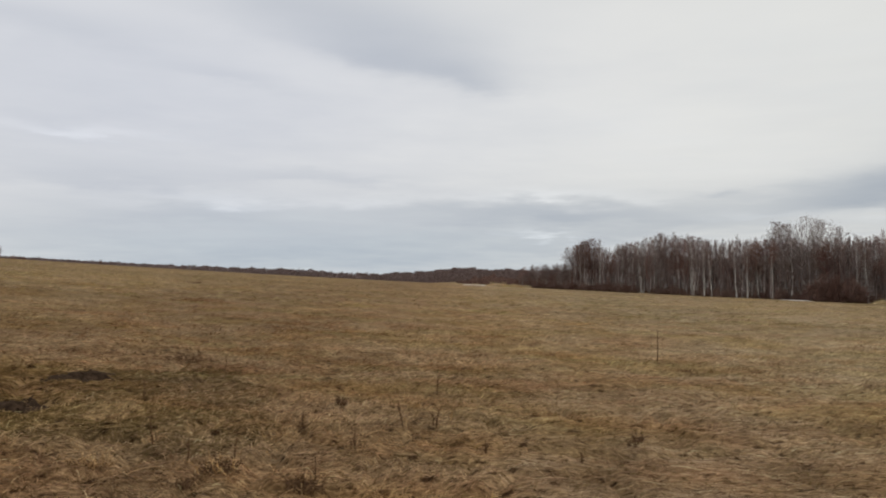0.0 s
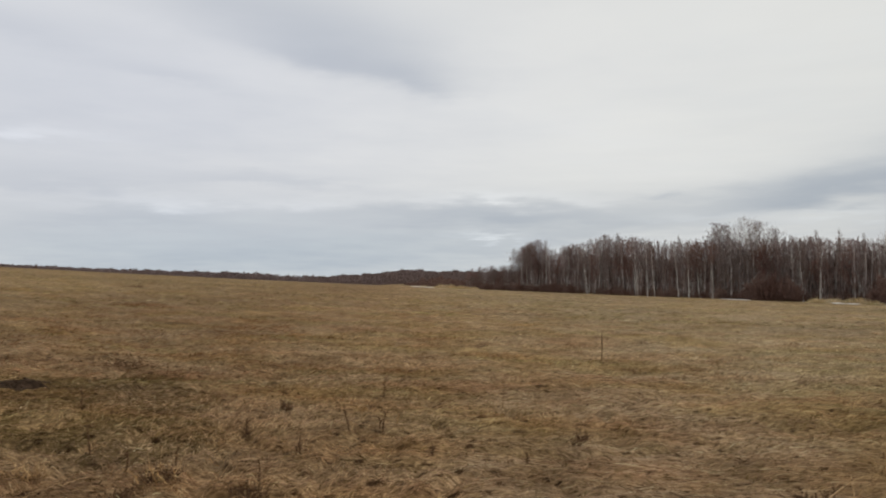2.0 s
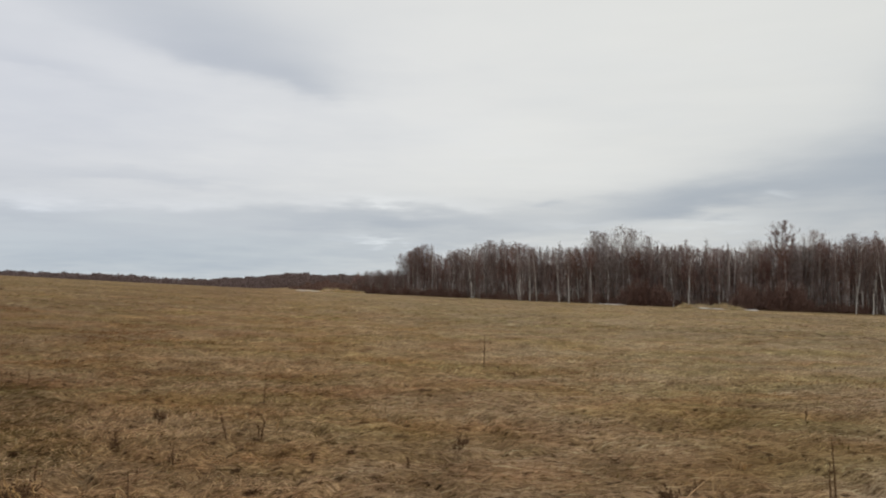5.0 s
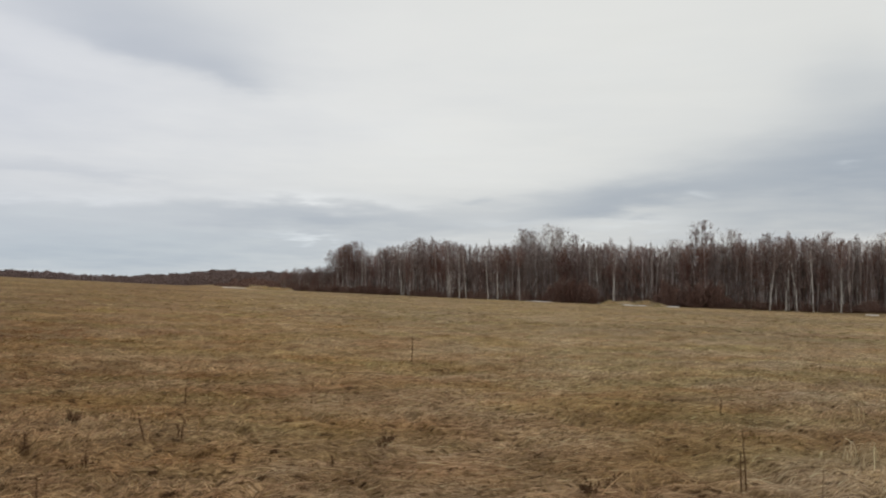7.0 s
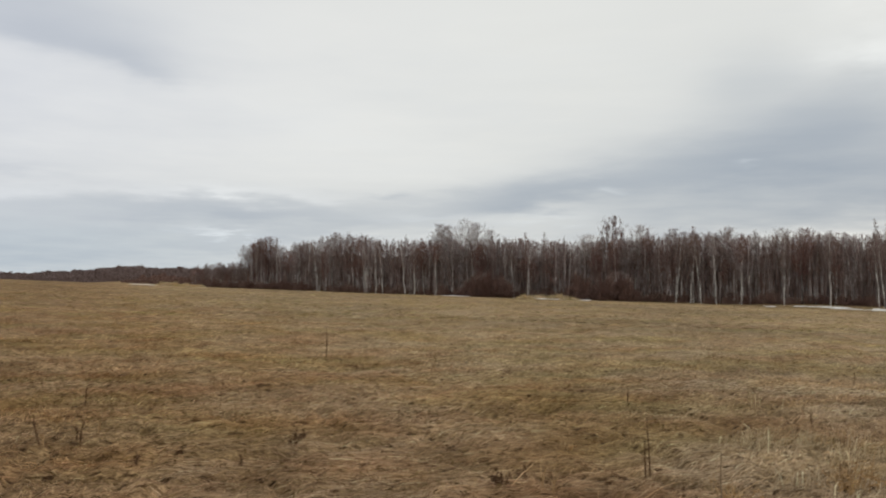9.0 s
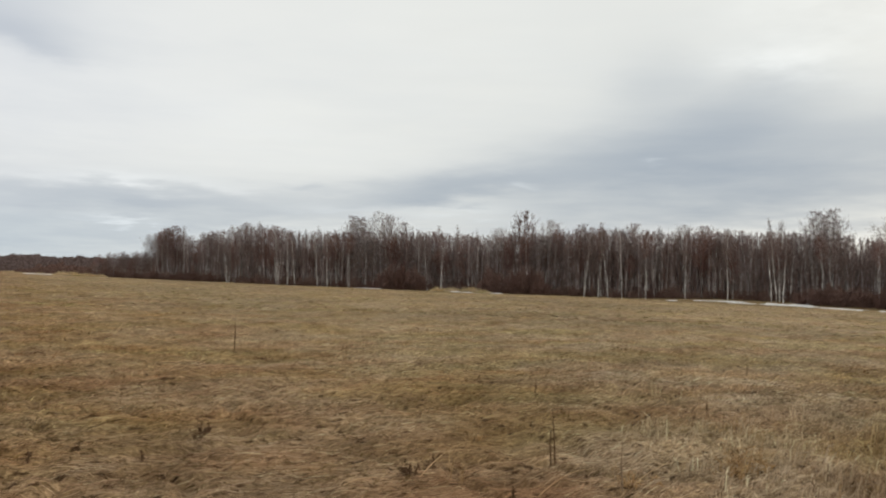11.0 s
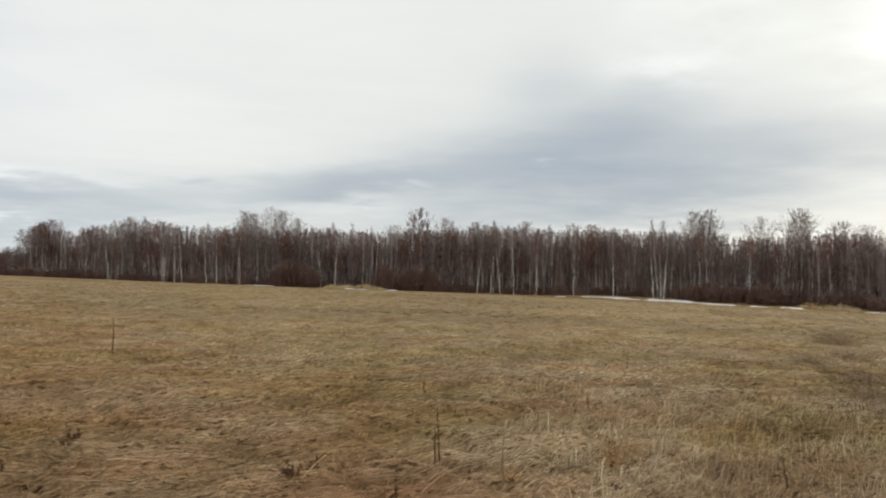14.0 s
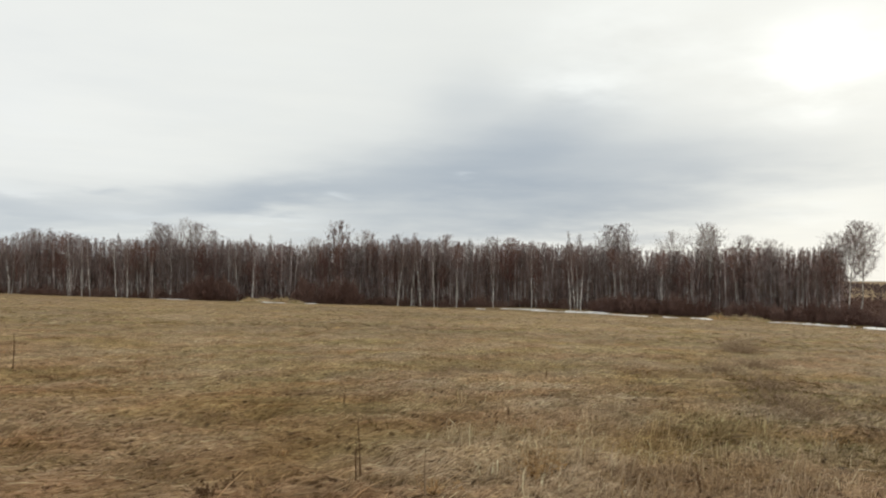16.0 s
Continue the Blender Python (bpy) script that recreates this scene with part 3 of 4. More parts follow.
# dark rusty blades added where the tussocks' shadows fall
tussocks("rusty_grass", "low ridges of dark rusty blades standing in for tussock shadows", GRASS_RUST, 800, 16, 13, 46, 0.10, 16, -80, 38, 1.6, 0.012, 0.0, None, 1.7)
# darker set: shadow dashes between tussocks, made of dark blades
tussocks("rotten_grass", "thin creases of dark blades standing in for shade between tussocks", GRASS_MOSS, 950, 12, 9, 40, 0.08, 17, -80, 38, 1.8, 0.010, 0.0, None, 2.4)
tussocks("standing_grass", "pale standing straw clumps leaning with the wind", GRASS_COMBED, 340, 20, 5.0, 14, 0.24, 14, -76, -42, 0.8, 0.006, -0.2, (-58, 14, 8.5, 5))
tussocks("bleached_grass", "pale broken clumps of bleached grass", GRASS_PALE, 45, 14, 5.0, 9.5, 0.11, 15, -4, 32, 1.2, 0.006)

# ---- birches ----


def birch(seed, height, spread, bare, limb_count, twig_count, bark, twig, lean=0.0, twig_width=0.033, girth=0.0075, peak=0.3, rise=0.42, taper=0.85, forks=0):
    """One bare birch: a thing with trunk, ascending branches and a feathery crown of fine twigs that narrows to its tip."""
    g = np.random.RandomState(seed)
    root = new("birch_tree")
    t = np.linspace(0, 1, 9)
    bend = np.cumsum(g.normal(0, 0.0075, (9, 2)), axis=0) * height
    line = np.stack([bend[:, 0] + lean * height * t, bend[:, 1], -0.2 + (height + 0.2) * t], 1)
    line[:, :2] -= line[0, :2]
    thin = 0.55 if forks else 1.0
    radii = girth * height * (1 - t) ** 0.85 * np.array([1.25, 1, 1, 1, 1, thin, thin, thin, thin]) + 0.012
    part("trunk", Shape().tube(line, radii, 7).mesh("trunk", bark, True), root, "slender birch trunk with dark scars")
    limbs, starts, ends, thick = Shape(), [], [], []
    for i in range(limb_count):
        h = bare + (0.975 - bare) * ((i + g.rand()) / limb_count) ** 0.92
        u = (h - bare) / (1 - bare)
        reach = (u / peak + 0.12) ** 0.7 if u < peak else ((1 - u) / (1 - peak)) ** taper
        reach = spread * height * (0.05 + reach) * g.uniform(0.6, 1.2)
        lift, stout = rise, 0.010 + 0.0022 * height * (1 - h)
        if i < forks:
            h = bare + 0.3 * (i + 0.5) / forks
            wide = g.uniform(0.15, 1.0)
            reach, lift, stout = spread * height * wide, 1.0 - 0.5 * wide ** 1.5, girth * height * 0.4
        base = np.array([np.interp(h, t, line[:, k]) for k in range(3)])
        a = i * 2.4 + g.normal(0, 0.5)
        up = min(reach * g.uniform(1.0, 1.9), lift * (height - base[2]) + 0.02 * height)
        if i < forks:
            up = lift * (height - base[2])
        out = np.array([math.cos(a) * reach, math.sin(a) * reach, up])
        size = np.linalg.norm(out)
        out /= size
        mid = base + out * size * 0.5 + np.array([math.cos(a), math.sin(a), -0.6]) * size * 0.08 + g.normal(0, 0.03, 3) * size
        tip = base + out * size
        limbs.tube([base, mid, tip], [stout, stout * 0.7, 0.006], 3)
        k = 26 if i < forks else 9
        s = g.uniform(0.15, 1.0, k)[:, None]
        p = np.where(s < 0.5, base + (mid - base) * s / 0.5, mid + (tip - mid) * (s - 0.5) / 0.5)
        w = out * 0.75 + g.normal(0, 0.5, (k, 3))
        w /= np.linalg.norm(w, axis=1)[:, None]
        q = p + w * (np.minimum(size * g.uniform(0.22, 0.5, k), 1.9))[:, None]
        q[:, 2] = np.minimum(q[:, 2], height * 1.01 - 0.25 * np.hypot(q[:, 0] - line[-1, 0], q[:, 1] - line[-1, 1]) * (0.2 if forks else 1))
        starts.append(p)
        ends.append(q)
        thick.append(np.full(k, twig_width * 1.3))
        n = max(4, int(twig_count / limb_count * (3.2 if i < forks else 0.45 + 0.8 * reach / (spread * height))))
        j = g.randint(0, k, n)
        p2 = p[j] + (q[j] - p[j]) * g.uniform(0.05, 1.0, n)[:, None] + g.normal(0, 0.09, (n, 3))
        w = out * 0.5 + g.normal(0, 0.6, (n, 3))
        w /= np.linalg.norm(w, axis=1)[:, None]
        starts.append(p2)
        ends.append(p2 + w * (g.uniform(0.3, 0.95, n) * min(1, 0.3 + 1.1 * (1 - u)))[:, None])
        thick.append(np.full(n, twig_width))
    tagged(part("branchwork", limbs.mesh("branchwork", bark if twig in (TWIG_GREY, TWIG_ASH) else twig), root), kind="stuff")
    tagged(part("crown", Shape().slivers(np.concatenate(starts), np.concatenate(ends), np.concatenate(thick)).mesh("crown", twig), root, "bare crown of fine twigs"), kind="stuff")
    return root


def birch_at(proto, height, top, az, deeper, turn, label, group):
    """A copy whose top is at that height above the ground."""
    x, y, z = spot(az, float(edge_radius(az)) + deeper)
    k = top / height
    made = copy_thing(proto, pose(x, y, z, forest_random.gauss(0, 2.4), forest_random.gauss(0, 2.4), turn) @ Matrix.Diagonal((k ** 0.6, k ** 0.6, k, 1)))
    return tagged(made, label, "birch tree", group)


def discard(proto):
    for ob in (*proto.children_recursive, proto):
        bpy.data.objects.remove(ob)


def top_height(az, el, deeper=0.0):
    r = float(edge_radius(az)) + deeper
    return EYE + r * math.tan(math.radians(el)) - spot(az, r)[2]


LEVEL_AZ = [-74, -70, -67, -63, -60.3, -58, -57, -54, -50, -45, -41, -38, -35, -32.9, -28, -22.3, -19.4, -17, -15.2, -13, -11.5, -10.3, -9.3]
LEVEL_EL = [2.2, 2.3, 2.2, 2.3, 2.1, 2.15, 2.35, 2.5, 2.65, 2.7, 3.0, 2.7, 2.5, 2.45, 2.65, 2.6, 2.55, 2.95, 2.9, 2.4, 2.1, 2.5, 2.2]

SLIM = [birch(20 + i, 13.0, 0.105, (0.26, 0.34, 0.22, 0.36, 0.3, 0.28, 0.4)[i], 44, 1250, BARK, (TWIG, TWIG_ASH, TWIG_RED, TWIG_RED, TWIG_ASH, TWIG, TWIG_RED)[i],
              twig_width=0.039, peak=(0.3, 0.4, 0.25, 0.35, 0.3, 0.45, 0.5)[i], rise=(0.4, 0.5, 0.35, 0.45, 0.5, 0.4, 0.55)[i]) for i in range(7)]
SLIM_PALE = [birch(30 + i, 13.0, 0.095, (0.42, 0.36, 0.46, 0.4)[i], 38, 1000, BARK_PALE, (TWIG, TWIG_ASH, TWIG_RED, TWIG_ASH)[i], (0.0, 0.03, -0.02, 0.01)[i], twig_width=0.037, girth=0.0074, peak=0.35) for i in range(4)]
EDGE_WHITE = [birch(70 + i, 13.0, 0.085, (0.5, 0.56, 0.46)[i], 32, 1000, BARK_WHITE, (TWIG, TWIG_RED, TWIG_ASH)[i], (0.0, 0.02, -0.015)[i], girth=0.0062, peak=0.35) for i in range(3)]
SPIRE = [birch(36 + i, 14.0, 0.085, 0.25, 46, 1300, BARK_PALE, (TWIG_ASH, TWIG)[i], girth=0.0075, peak=0.25, rise=0.3, taper=1.1) for i in range(2)]
GREY = [birch(40 + i, 16.5, 0.17, (0.3, 0.36)[i], 58, 2400, BARK_PALE, TWIG_GREY, twig_width=0.030, girth=0.0072, peak=0.38, rise=0.6, taper=0.7, forks=(5, 4)[i]) for i in range(2)]
WIDE = [birch(50 + i, 16.0, 0.165, (0.22, 0.28)[i], 80, 3500, BARK_PALE, (TWIG, TWIG_ASH)[i], twig_width=0.038, girth=0.008, peak=0.35, rise=0.55, taper=0.65, forks=(3, 4)[i]) for i in range(2)]
STOUT = [birch(53, 16.0, 0.165, 0.24, 46, 1500, BARK, BRUSH_DARK, twig_width=0.062, girth=0.0105, peak=0.38, rise=0.5, taper=0.7, forks=5)]
DOME = [birch(56, 15.0, 0.17, 0.16, 90, 4600, BARK, TWIG_RED, twig_width=0.039, girth=0.0075, peak=0.4, rise=0.6, taper=0.6, forks=3)]

# tall birches that stand above the wood: azimuth, elevation of the top, kind
TALL = [
    (-9.85, 2.25, "dome"), (-10.2, 2.5, "dome"), (-10.7, 2.7, "dome"), (-11.4, 2.72, "slim"), (-9.7, 1.9, "slim"), (-10.0, 2.2, "slim"), (-13.3, 2.5, "spire"), (-12.9, 2.3, "slim"), (-14.4, 2.85, "slim"), (-15.6, 3.05, "wide"), (-16.6, 3.16, "slim"),
    (-17.7, 3.0, "slim"), (-20.5, 2.95, "spire"), (-23.2, 3.65, "wide"), (-23.8, 3.5, "wide"), (-24.9, 4.05, "grey"), (-25.7, 3.75, "grey"), (-26.4, 3.35, "grey"), (-27.6, 3.3, "spire"),
    (-29.4, 3.0, "slim"), (-30.9, 3.1, "spire"), (-32.1, 2.8, "spire"), (-34.0, 2.85, "grey"),
]
TALL_EAST = [
    (-35.9, 4.15, "stout"), (-37.2, 3.45, "grey"), (-38.1, 3.2, "slim"), (-40.0, 3.1, "wide"), (-41.2, 3.25, "slim"), (-43.4, 3.2, "wide"), (-45.3, 2.95, "slim"), (-46.9, 3.05, "grey"),
    (-48.5, 2.95, "dome"), (-50.1, 2.85, "slim"), (-52.75, 3.5, "spire"), (-53.3, 3.3, "slim"), (-55.2, 3.8, "wide"), (-56.2, 3.9, "wide"), (-59.3, 3.45, "grey"),
    (-61.5, 3.95, "grey"), (-62.1, 3.5, "grey"), (-64.4, 3.05, "wide"), (-66.0, 2.8, "grey"), (-69.6, 3.1, "grey"), (-70.8, 3.9, "wide"), (-71.4, 3.7, "grey"),
]
# birches on the wood's edge with clear white stems
WHITE_AZ = [-14.3, -17.8, -18.5, -19.0, -20.6, -21.3, -22.9, -28.0, -28.6, -29.6, -40.0, -41.0, -41.7, -42.7, -44.3, -47.0, -49.8, -52.6, -52.9, -53.3, -55.8, -56.2, -58.9]

forest_random = random.Random(5)
for az, el, kind in TALL + TALL_EAST:
    deep = 3.0 if kind == "slim" else 5.0
    protos, base_h, words = {
        "slim": (SLIM_PALE, 13.0, "tall bare birch rising above the wood's edge"),
        "spire": (SPIRE, 14.0, "slim bare birch with a pointed tip above the wood"),
        "dome": (DOME, 15.0, "round-headed bare birch with a dense reddish-brown crown"),
        "stout": (STOUT, 16.0, "tall bare birch with forked limbs and a dark open crown"),
        "wide": (WIDE, 16.0, "tall broad bare birch with a dense brown crown"),
        "grey": (GREY, 16.5, "tall bare birch with an airy pale grey crown"),
    }[kind]
    birch_at(forest_random.choice(protos), base_h, top_height(az, el, deep), az, deep, forest_random.uniform(0, 360), words, "birches of the wood")
for az in WHITE_AZ:
    level = float(np.interp(az, LEVEL_AZ, LEVEL_EL)) - forest_random.uniform(0.0, 0.4)
    birch_at(forest_random.choice(EDGE_WHITE), 13.0, top_height(az, level), az, forest_random.choice((-3.5, -2.5, -1.5)), forest_random.uniform(0, 360),
             "white-stemmed bare birch on the edge of the wood", "birches of the wood")
az = -9.3
while az > -70.4:
    clump = float(vnoise(np.array(az * 0.75), np.array(3.5))), float(vnoise(np.array(az * 1.1), np.array(8.5)))
    level = float(np.interp(az, LEVEL_AZ, LEVEL_EL)) + 0.2 * clump[1] - forest_random.choice((0, 0, 0, 1)) * forest_random.uniform(0.4, 2.0) - forest_random.uniform(-0.1, 0.55)
    deep = forest_random.uniform(0.5, 9)
    ashen = clump[0] + forest_random.gauss(0, 0.35) > 0.1
    white = forest_random.random() < (0.3 if az < -33 else 0.22)
    kinds = SLIM_PALE if white else (SLIM[1], SLIM[4]) if ashen else (SLIM[0], SLIM[2], SLIM[3], SLIM[5], SLIM[6])
    made = birch_at(forest_random.choice(kinds), 13.0, top_height(az, level, deep), az, deep, forest_random.uniform(0, 360),
                    "slender bare birch with a white stem" if white else "slender bare birch with a greyish crown" if ashen else "slender bare birch with a reddish-brown crown", "birches of the wood")
    stout = 1.0 if white else forest_random.choice((0.9, 1.0, 1.15, 1.4, 1.6))
    made.matrix_basis = made.matrix_basis @ Matrix.Diagonal((stout, stout, 1, 1))
    az -= forest_random.uniform(0.14, 0.36)
az = -5.6
while az > -9.2:
    level = float(np.interp(az, [-9.2, -8.3, -6.6, -5.6], [1.3, 1.0, 0.84, 0.55])) - forest_random.uniform(-0.05, 0.45)
    deep = forest_random.uniform(0, 9)
    made = birch_at(forest_random.choice(SLIM), 13.0, top_height(az, level, deep), az, deep, forest_random.uniform(0, 360),
                    "low young birch at the corner of the wood", "birches of the wood")
    made.matrix_basis = made.matrix_basis @ Matrix.Diagonal((1.4, 1.4, 1, 1))
    az -= forest_random.uniform(0.06, 0.17)
x, y, z = spot(29.72, 380)
tagged(copy_thing(WIDE[0], pose(x, y, z - 2, 0, 0, 40) @ Matrix.Diagonal((0.5, 0.5, 0.5, 1))), "lone bare tree far off on the crest of the field", "tree")
for proto in SLIM + SLIM_PALE + EDGE_WHITE + SPIRE + GREY + WIDE + STOUT + DOME:
    discard(proto)


def deep_wood():
    """The mass of stems and twigs behind the edge of the wood."""
    g = np.random.RandomState(8)
    shape = Shape()
    stems = Shape()
    n = 2600
    az = g.uniform(-70.3, -9.5, n)
    deep = 1 + 40 * g.rand(n) ** 1.5
    r = edge_radius(az) + deep
    a = np.radians(az)
    x, y = -r * np.sin(a), r * np.cos(a)
    z = land(x, y)
    top = EYE + r * np.tan(np.radians(np.interp(az, LEVEL_AZ, LEVEL_EL) - 0.08 - 0.75 * g.rand(n) ** 1.2)) - z
    for i in range(n):
        lean = g.normal(0, 0.5, 2)
        bend = np.append(g.normal(0, 0.22, 2), 0)
        foot, tip = np.array([x[i], y[i], z[i] - 0.2]), np.array([x[i] + lean[0], y[i] + lean[1], z[i] + top[i]])
        stems.tube([foot, foot * 0.55 + tip * 0.45 + bend, tip], [0.075, 0.06, 0.02], 3)
        k = 78
        s = 1 - 0.97 * g.rand(k) ** 1.25
        p = foot + (tip - foot) * s[:, None]
        w = g.normal(0, 0.55, (k, 3)) + [0, 0, 0.8]
        w /= np.linalg.norm(w, axis=1)[:, None]
        shape.slivers(p, p + w * (g.uniform(0.4, 1.3, k) * (1.25 - 0.75 * s))[:, None], 0.084, i)
    root = tagged(new("birch_wood"), "deep stand of bare birches behind the wood's edge", "woodland", kind="stuff")
    part("understorey", stems.mesh("understorey", BARK_DEEP), root)
    part("canopy", shape.mesh("canopy", TWIG_DEEP), root)


deep_wood()


# ---- brush on the edge of the wood ----
def bush(seed, height, width, count, material):
    """A rounded bush: stems that fan out to a dome of fine bare twigs."""
    g = np.random.RandomState(seed)
    root = new("bush")
    stems = Shape()
    n = 34
    foot = g.normal(0, width * 0.1, (n, 3)) * [1, 1, 0] - [0, 0, 0.1]
    turn, up = g.uniform(0, 2 * np.pi, n), np.arcsin(g.uniform(0.12, 1.0, n))
    reach = g.uniform(0.6, 0.88, n)
    tips = np.stack([np.cos(turn) * np.cos(up) * width / 2, np.sin(turn) * np.cos(up) * width / 2, np.sin(up) * height], 1) * reach[:, None]
    for p, q in zip(foot, tips):
        stems.tube([p, (p + q) / 2 + [0, 0, 0.12 * height] + g.normal(0, 0.06, 3), q], [0.026, 0.02, 0.008], 3)
    part("framework", stems.mesh("framework", material), root)
    i = g.randint(0, n, count)
    s = g.uniform(0.05, 1.0, count)[:, None] ** 0.7
    p = foot[i] + (tips[i] - foot[i]) * s + g.normal(0, 0.12, (count, 3))
    w = g.normal(0, 0.6, (count, 3)) + (tips[i] - foot[i]) / height * 0.5 + [0, 0, 0.45]
    w /= np.linalg.norm(w, axis=1)[:, None]
    e = p + w * (g.uniform(0.35, 1.0, count) * height * 0.2)[:, None]
    e[:, 2] = np.maximum(e[:, 2], 0.05)
    part("crown", Shape().slivers(p, e, 0.068 if count > 2000 else 0.057).mesh("crown", material), root)
    return root


BUSHES = [bush(60 + i, 3.0, (4.2, 3.4, 5.0)[i], 1150, BRUSH) for i in range(3)]
THICK_BUSHES = [bush(65 + i, 3.0, (4.0, 3.6)[i], 2300, BRUSH_DARK) for i in range(2)]


def bush_at(az, deeper, height, label, protos=BUSHES):
    x, y, z = spot(az, float(edge_radius(az)) + deeper)
    k = height / 3.0
    made = copy_thing(forest_random.choice(protos), pose(x, y, z, 0, 0, forest_random.uniform(0, 360)) @ Matrix.Diagonal((k ** 0.5, k ** 0.5, k, 1)))
    tagged(made, label, "bush", "brush along the wood")


# thick groups: from azimuth, to azimuth, height
for a0, a1, high in ((-25.0, -28.5, 5.8), (-32.7, -34.0, 7.0), (-34.5, -37.3, 6.0), (-54.5, -61.8, 4.1), (-63, -73.5, 3.6), (-6.4, -13.5, 3.2)):
    az = a0
    while az > a1:
        dome = math.sqrt(max(0.2, 1 - ((2 * az - a0 - a1) / (a0 - a1)) ** 4)) if a0 - a1 < 4 else 0.9
        bush_at(az, forest_random.uniform(-5.5, -3.5), high * dome * forest_random.uniform(*((0.85, 1.1) if a0 - a1 < 4 else (0.5, 1.15))), "dense rounded brown bush of bare twigs", THICK_BUSHES)
        az -= forest_random.uniform(0.25, 0.5)
az = -6.0
while az > -74:
    bush_at(az, forest_random.uniform(1.5, 6), forest_random.uniform(1.6, 3.2), "low dark bare brush among birch stems")
    az -= forest_random.uniform(0.45, 0.8)
az = -9.6
while az > -60:
    if min(abs(az - w) for w in WHITE_AZ) > 0.22:
        bush_at(az, forest_random.uniform(-1.5, 1.5), forest_random.uniform(1.3, 3.3), "low bare brown brush along the wood's edge")
    az -= forest_random.uniform(0.3, 0.65)
for az, r, high in ((28.9, 285, 1.8), (23.7, 285, 2.2), (28.3, 290, 1.5)):
    x, y, z = spot(az, r)
    crest_bush = copy_thing(BUSHES[0], pose(x, y, z, 0, 0, az * 40) @ Matrix.Diagonal((0.7, 0.7, high / 3.0, 1)))
    tagged(crest_bush, "small bare bush on the crest of the field", "bush")
for proto in BUSHES + THICK_BUSHES:
    discard(proto)


# ---- far woods ----
def far_woods(name, label, az_min, az_max, r_min, r_max, count, high, seed, material, past_edge=False, wide=0.0011, k=15):
    """Many small bare trees, each a rounded bundle of fine upright twigs."""
    g = np.random.RandomState(seed)
    az, r = g.uniform(az_min, az_max, count), r_min + (r_max - r_min) * g.rand(count) ** 0.8
    if past_edge:
        r = r + edge_radius(az)
    a = np.radians(az)
    x, y = -r * np.sin(a), r * np.cos(a)
    z = land(x, y, False)
    h = np.maximum(high(az, r), 0.8) * (0.92 + 0.09 * vnoise(az * 2.3 + seed, az * 0) + 0.06 * vnoise(az * 9 + seed, az * 0 + 4)) * g.uniform(0.86, 1.02, count)
    level = g.uniform(0, 1, (count, k))
    side = (h * 0.22)[:, None] * np.sqrt(np.clip(1.05 - level ** 2, 0, 1))
    p = np.stack([x, y, z - 0.3], 1)[:, None] + np.stack([g.normal(0, 0.7, (count, k)) * side, g.normal(0, 0.7, (count, k)) * side, h[:, None] * level * 0.86], -1)
    e = p + np.stack([g.normal(0, 0.07, (count, k)) * h[:, None], g.normal(0, 0.07, (count, k)) * h[:, None], h[:, None] * g.uniform(0.07, 0.15, (count, k))], -1)
    shape = Shape().slivers(p.reshape(-1, 3), e.reshape(-1, 3), np.repeat(wide * r, k), seed)
    tagged(new(name, shape.mesh(name, material)), label, "woodland", kind="stuff")


def skyline_height(az, r):
    """Trees on the far hill: they reach one even, rounded skyline."""
    el = np.interp(az, [-10, -6.4, -3.7, -1, 0.5, 2, 3.9, 7, 9.1, 12.3, 20, 42], [0.6, 0.57, 0.67, 0.73, 0.6, 0.47, 0.36, 0.34, 0.43, 0.5, 0.75, 1.2])
    a = np.radians(az)
    return EYE + r * np.tan(np.radians(el + 0.02)) - land(-r * np.sin(a), r * np.cos(a), False)


def thicket_height(az, r):
    a = np.radians(az)
    return EYE + r * np.tan(np.radians(np.interp(az, LEVEL_AZ, LEVEL_EL) - 0.75)) - land(-r * np.sin(a), r * np.cos(a), False)


far_woods("wood_thicket", "thick young growth deep inside the birch wood", -70.2, -9.8, 19, 50, 2800, thicket_height, 70, TWIG, True, 0.0019, 30)
far_woods("far_woods", "distant bare brown wood on a low hill", -10, 6, 340, 950, 3600, skyline_height, 71, WOODS, False, 0.0011, 30)
far_woods("far_woods", "dark brown thicket below the distant wood", -10, -1.0, 262, 320, 500, lambda a, r: np.interp(a, [-10, -6, -3, -1], [8, 6.0, 4.0, 1.5]) * (0.85 + 0.3 * vnoise(a * 3.0, a * 0)), 75, BRUSH_DARK, False, 0.0011, 40)
far_woods("far_woods", "thin dark line of woods behind the crest", 3, 42, 900, 1150, 3600, lambda a, r: np.interp(a, [3, 6, 12, 20, 28, 40], [16, 14, 11.5, 7.5, 6.2, 5]), 72, WOODS, False, 0.0021, 18)
far_woods("low_brush", "low dark brush past the end of the birches", -84, -70, 6, 70, 1500, lambda a, r: 0 * a + 3.2, 74, BRUSH, True, 0.0011, 24)
far_woods("far_woods", "distant low woods past the end of the birches", -90, -70, 170, 800, 1300, lambda a, r: 0 * a + 4.2, 73, WOODS, False, 0.0011, 24)


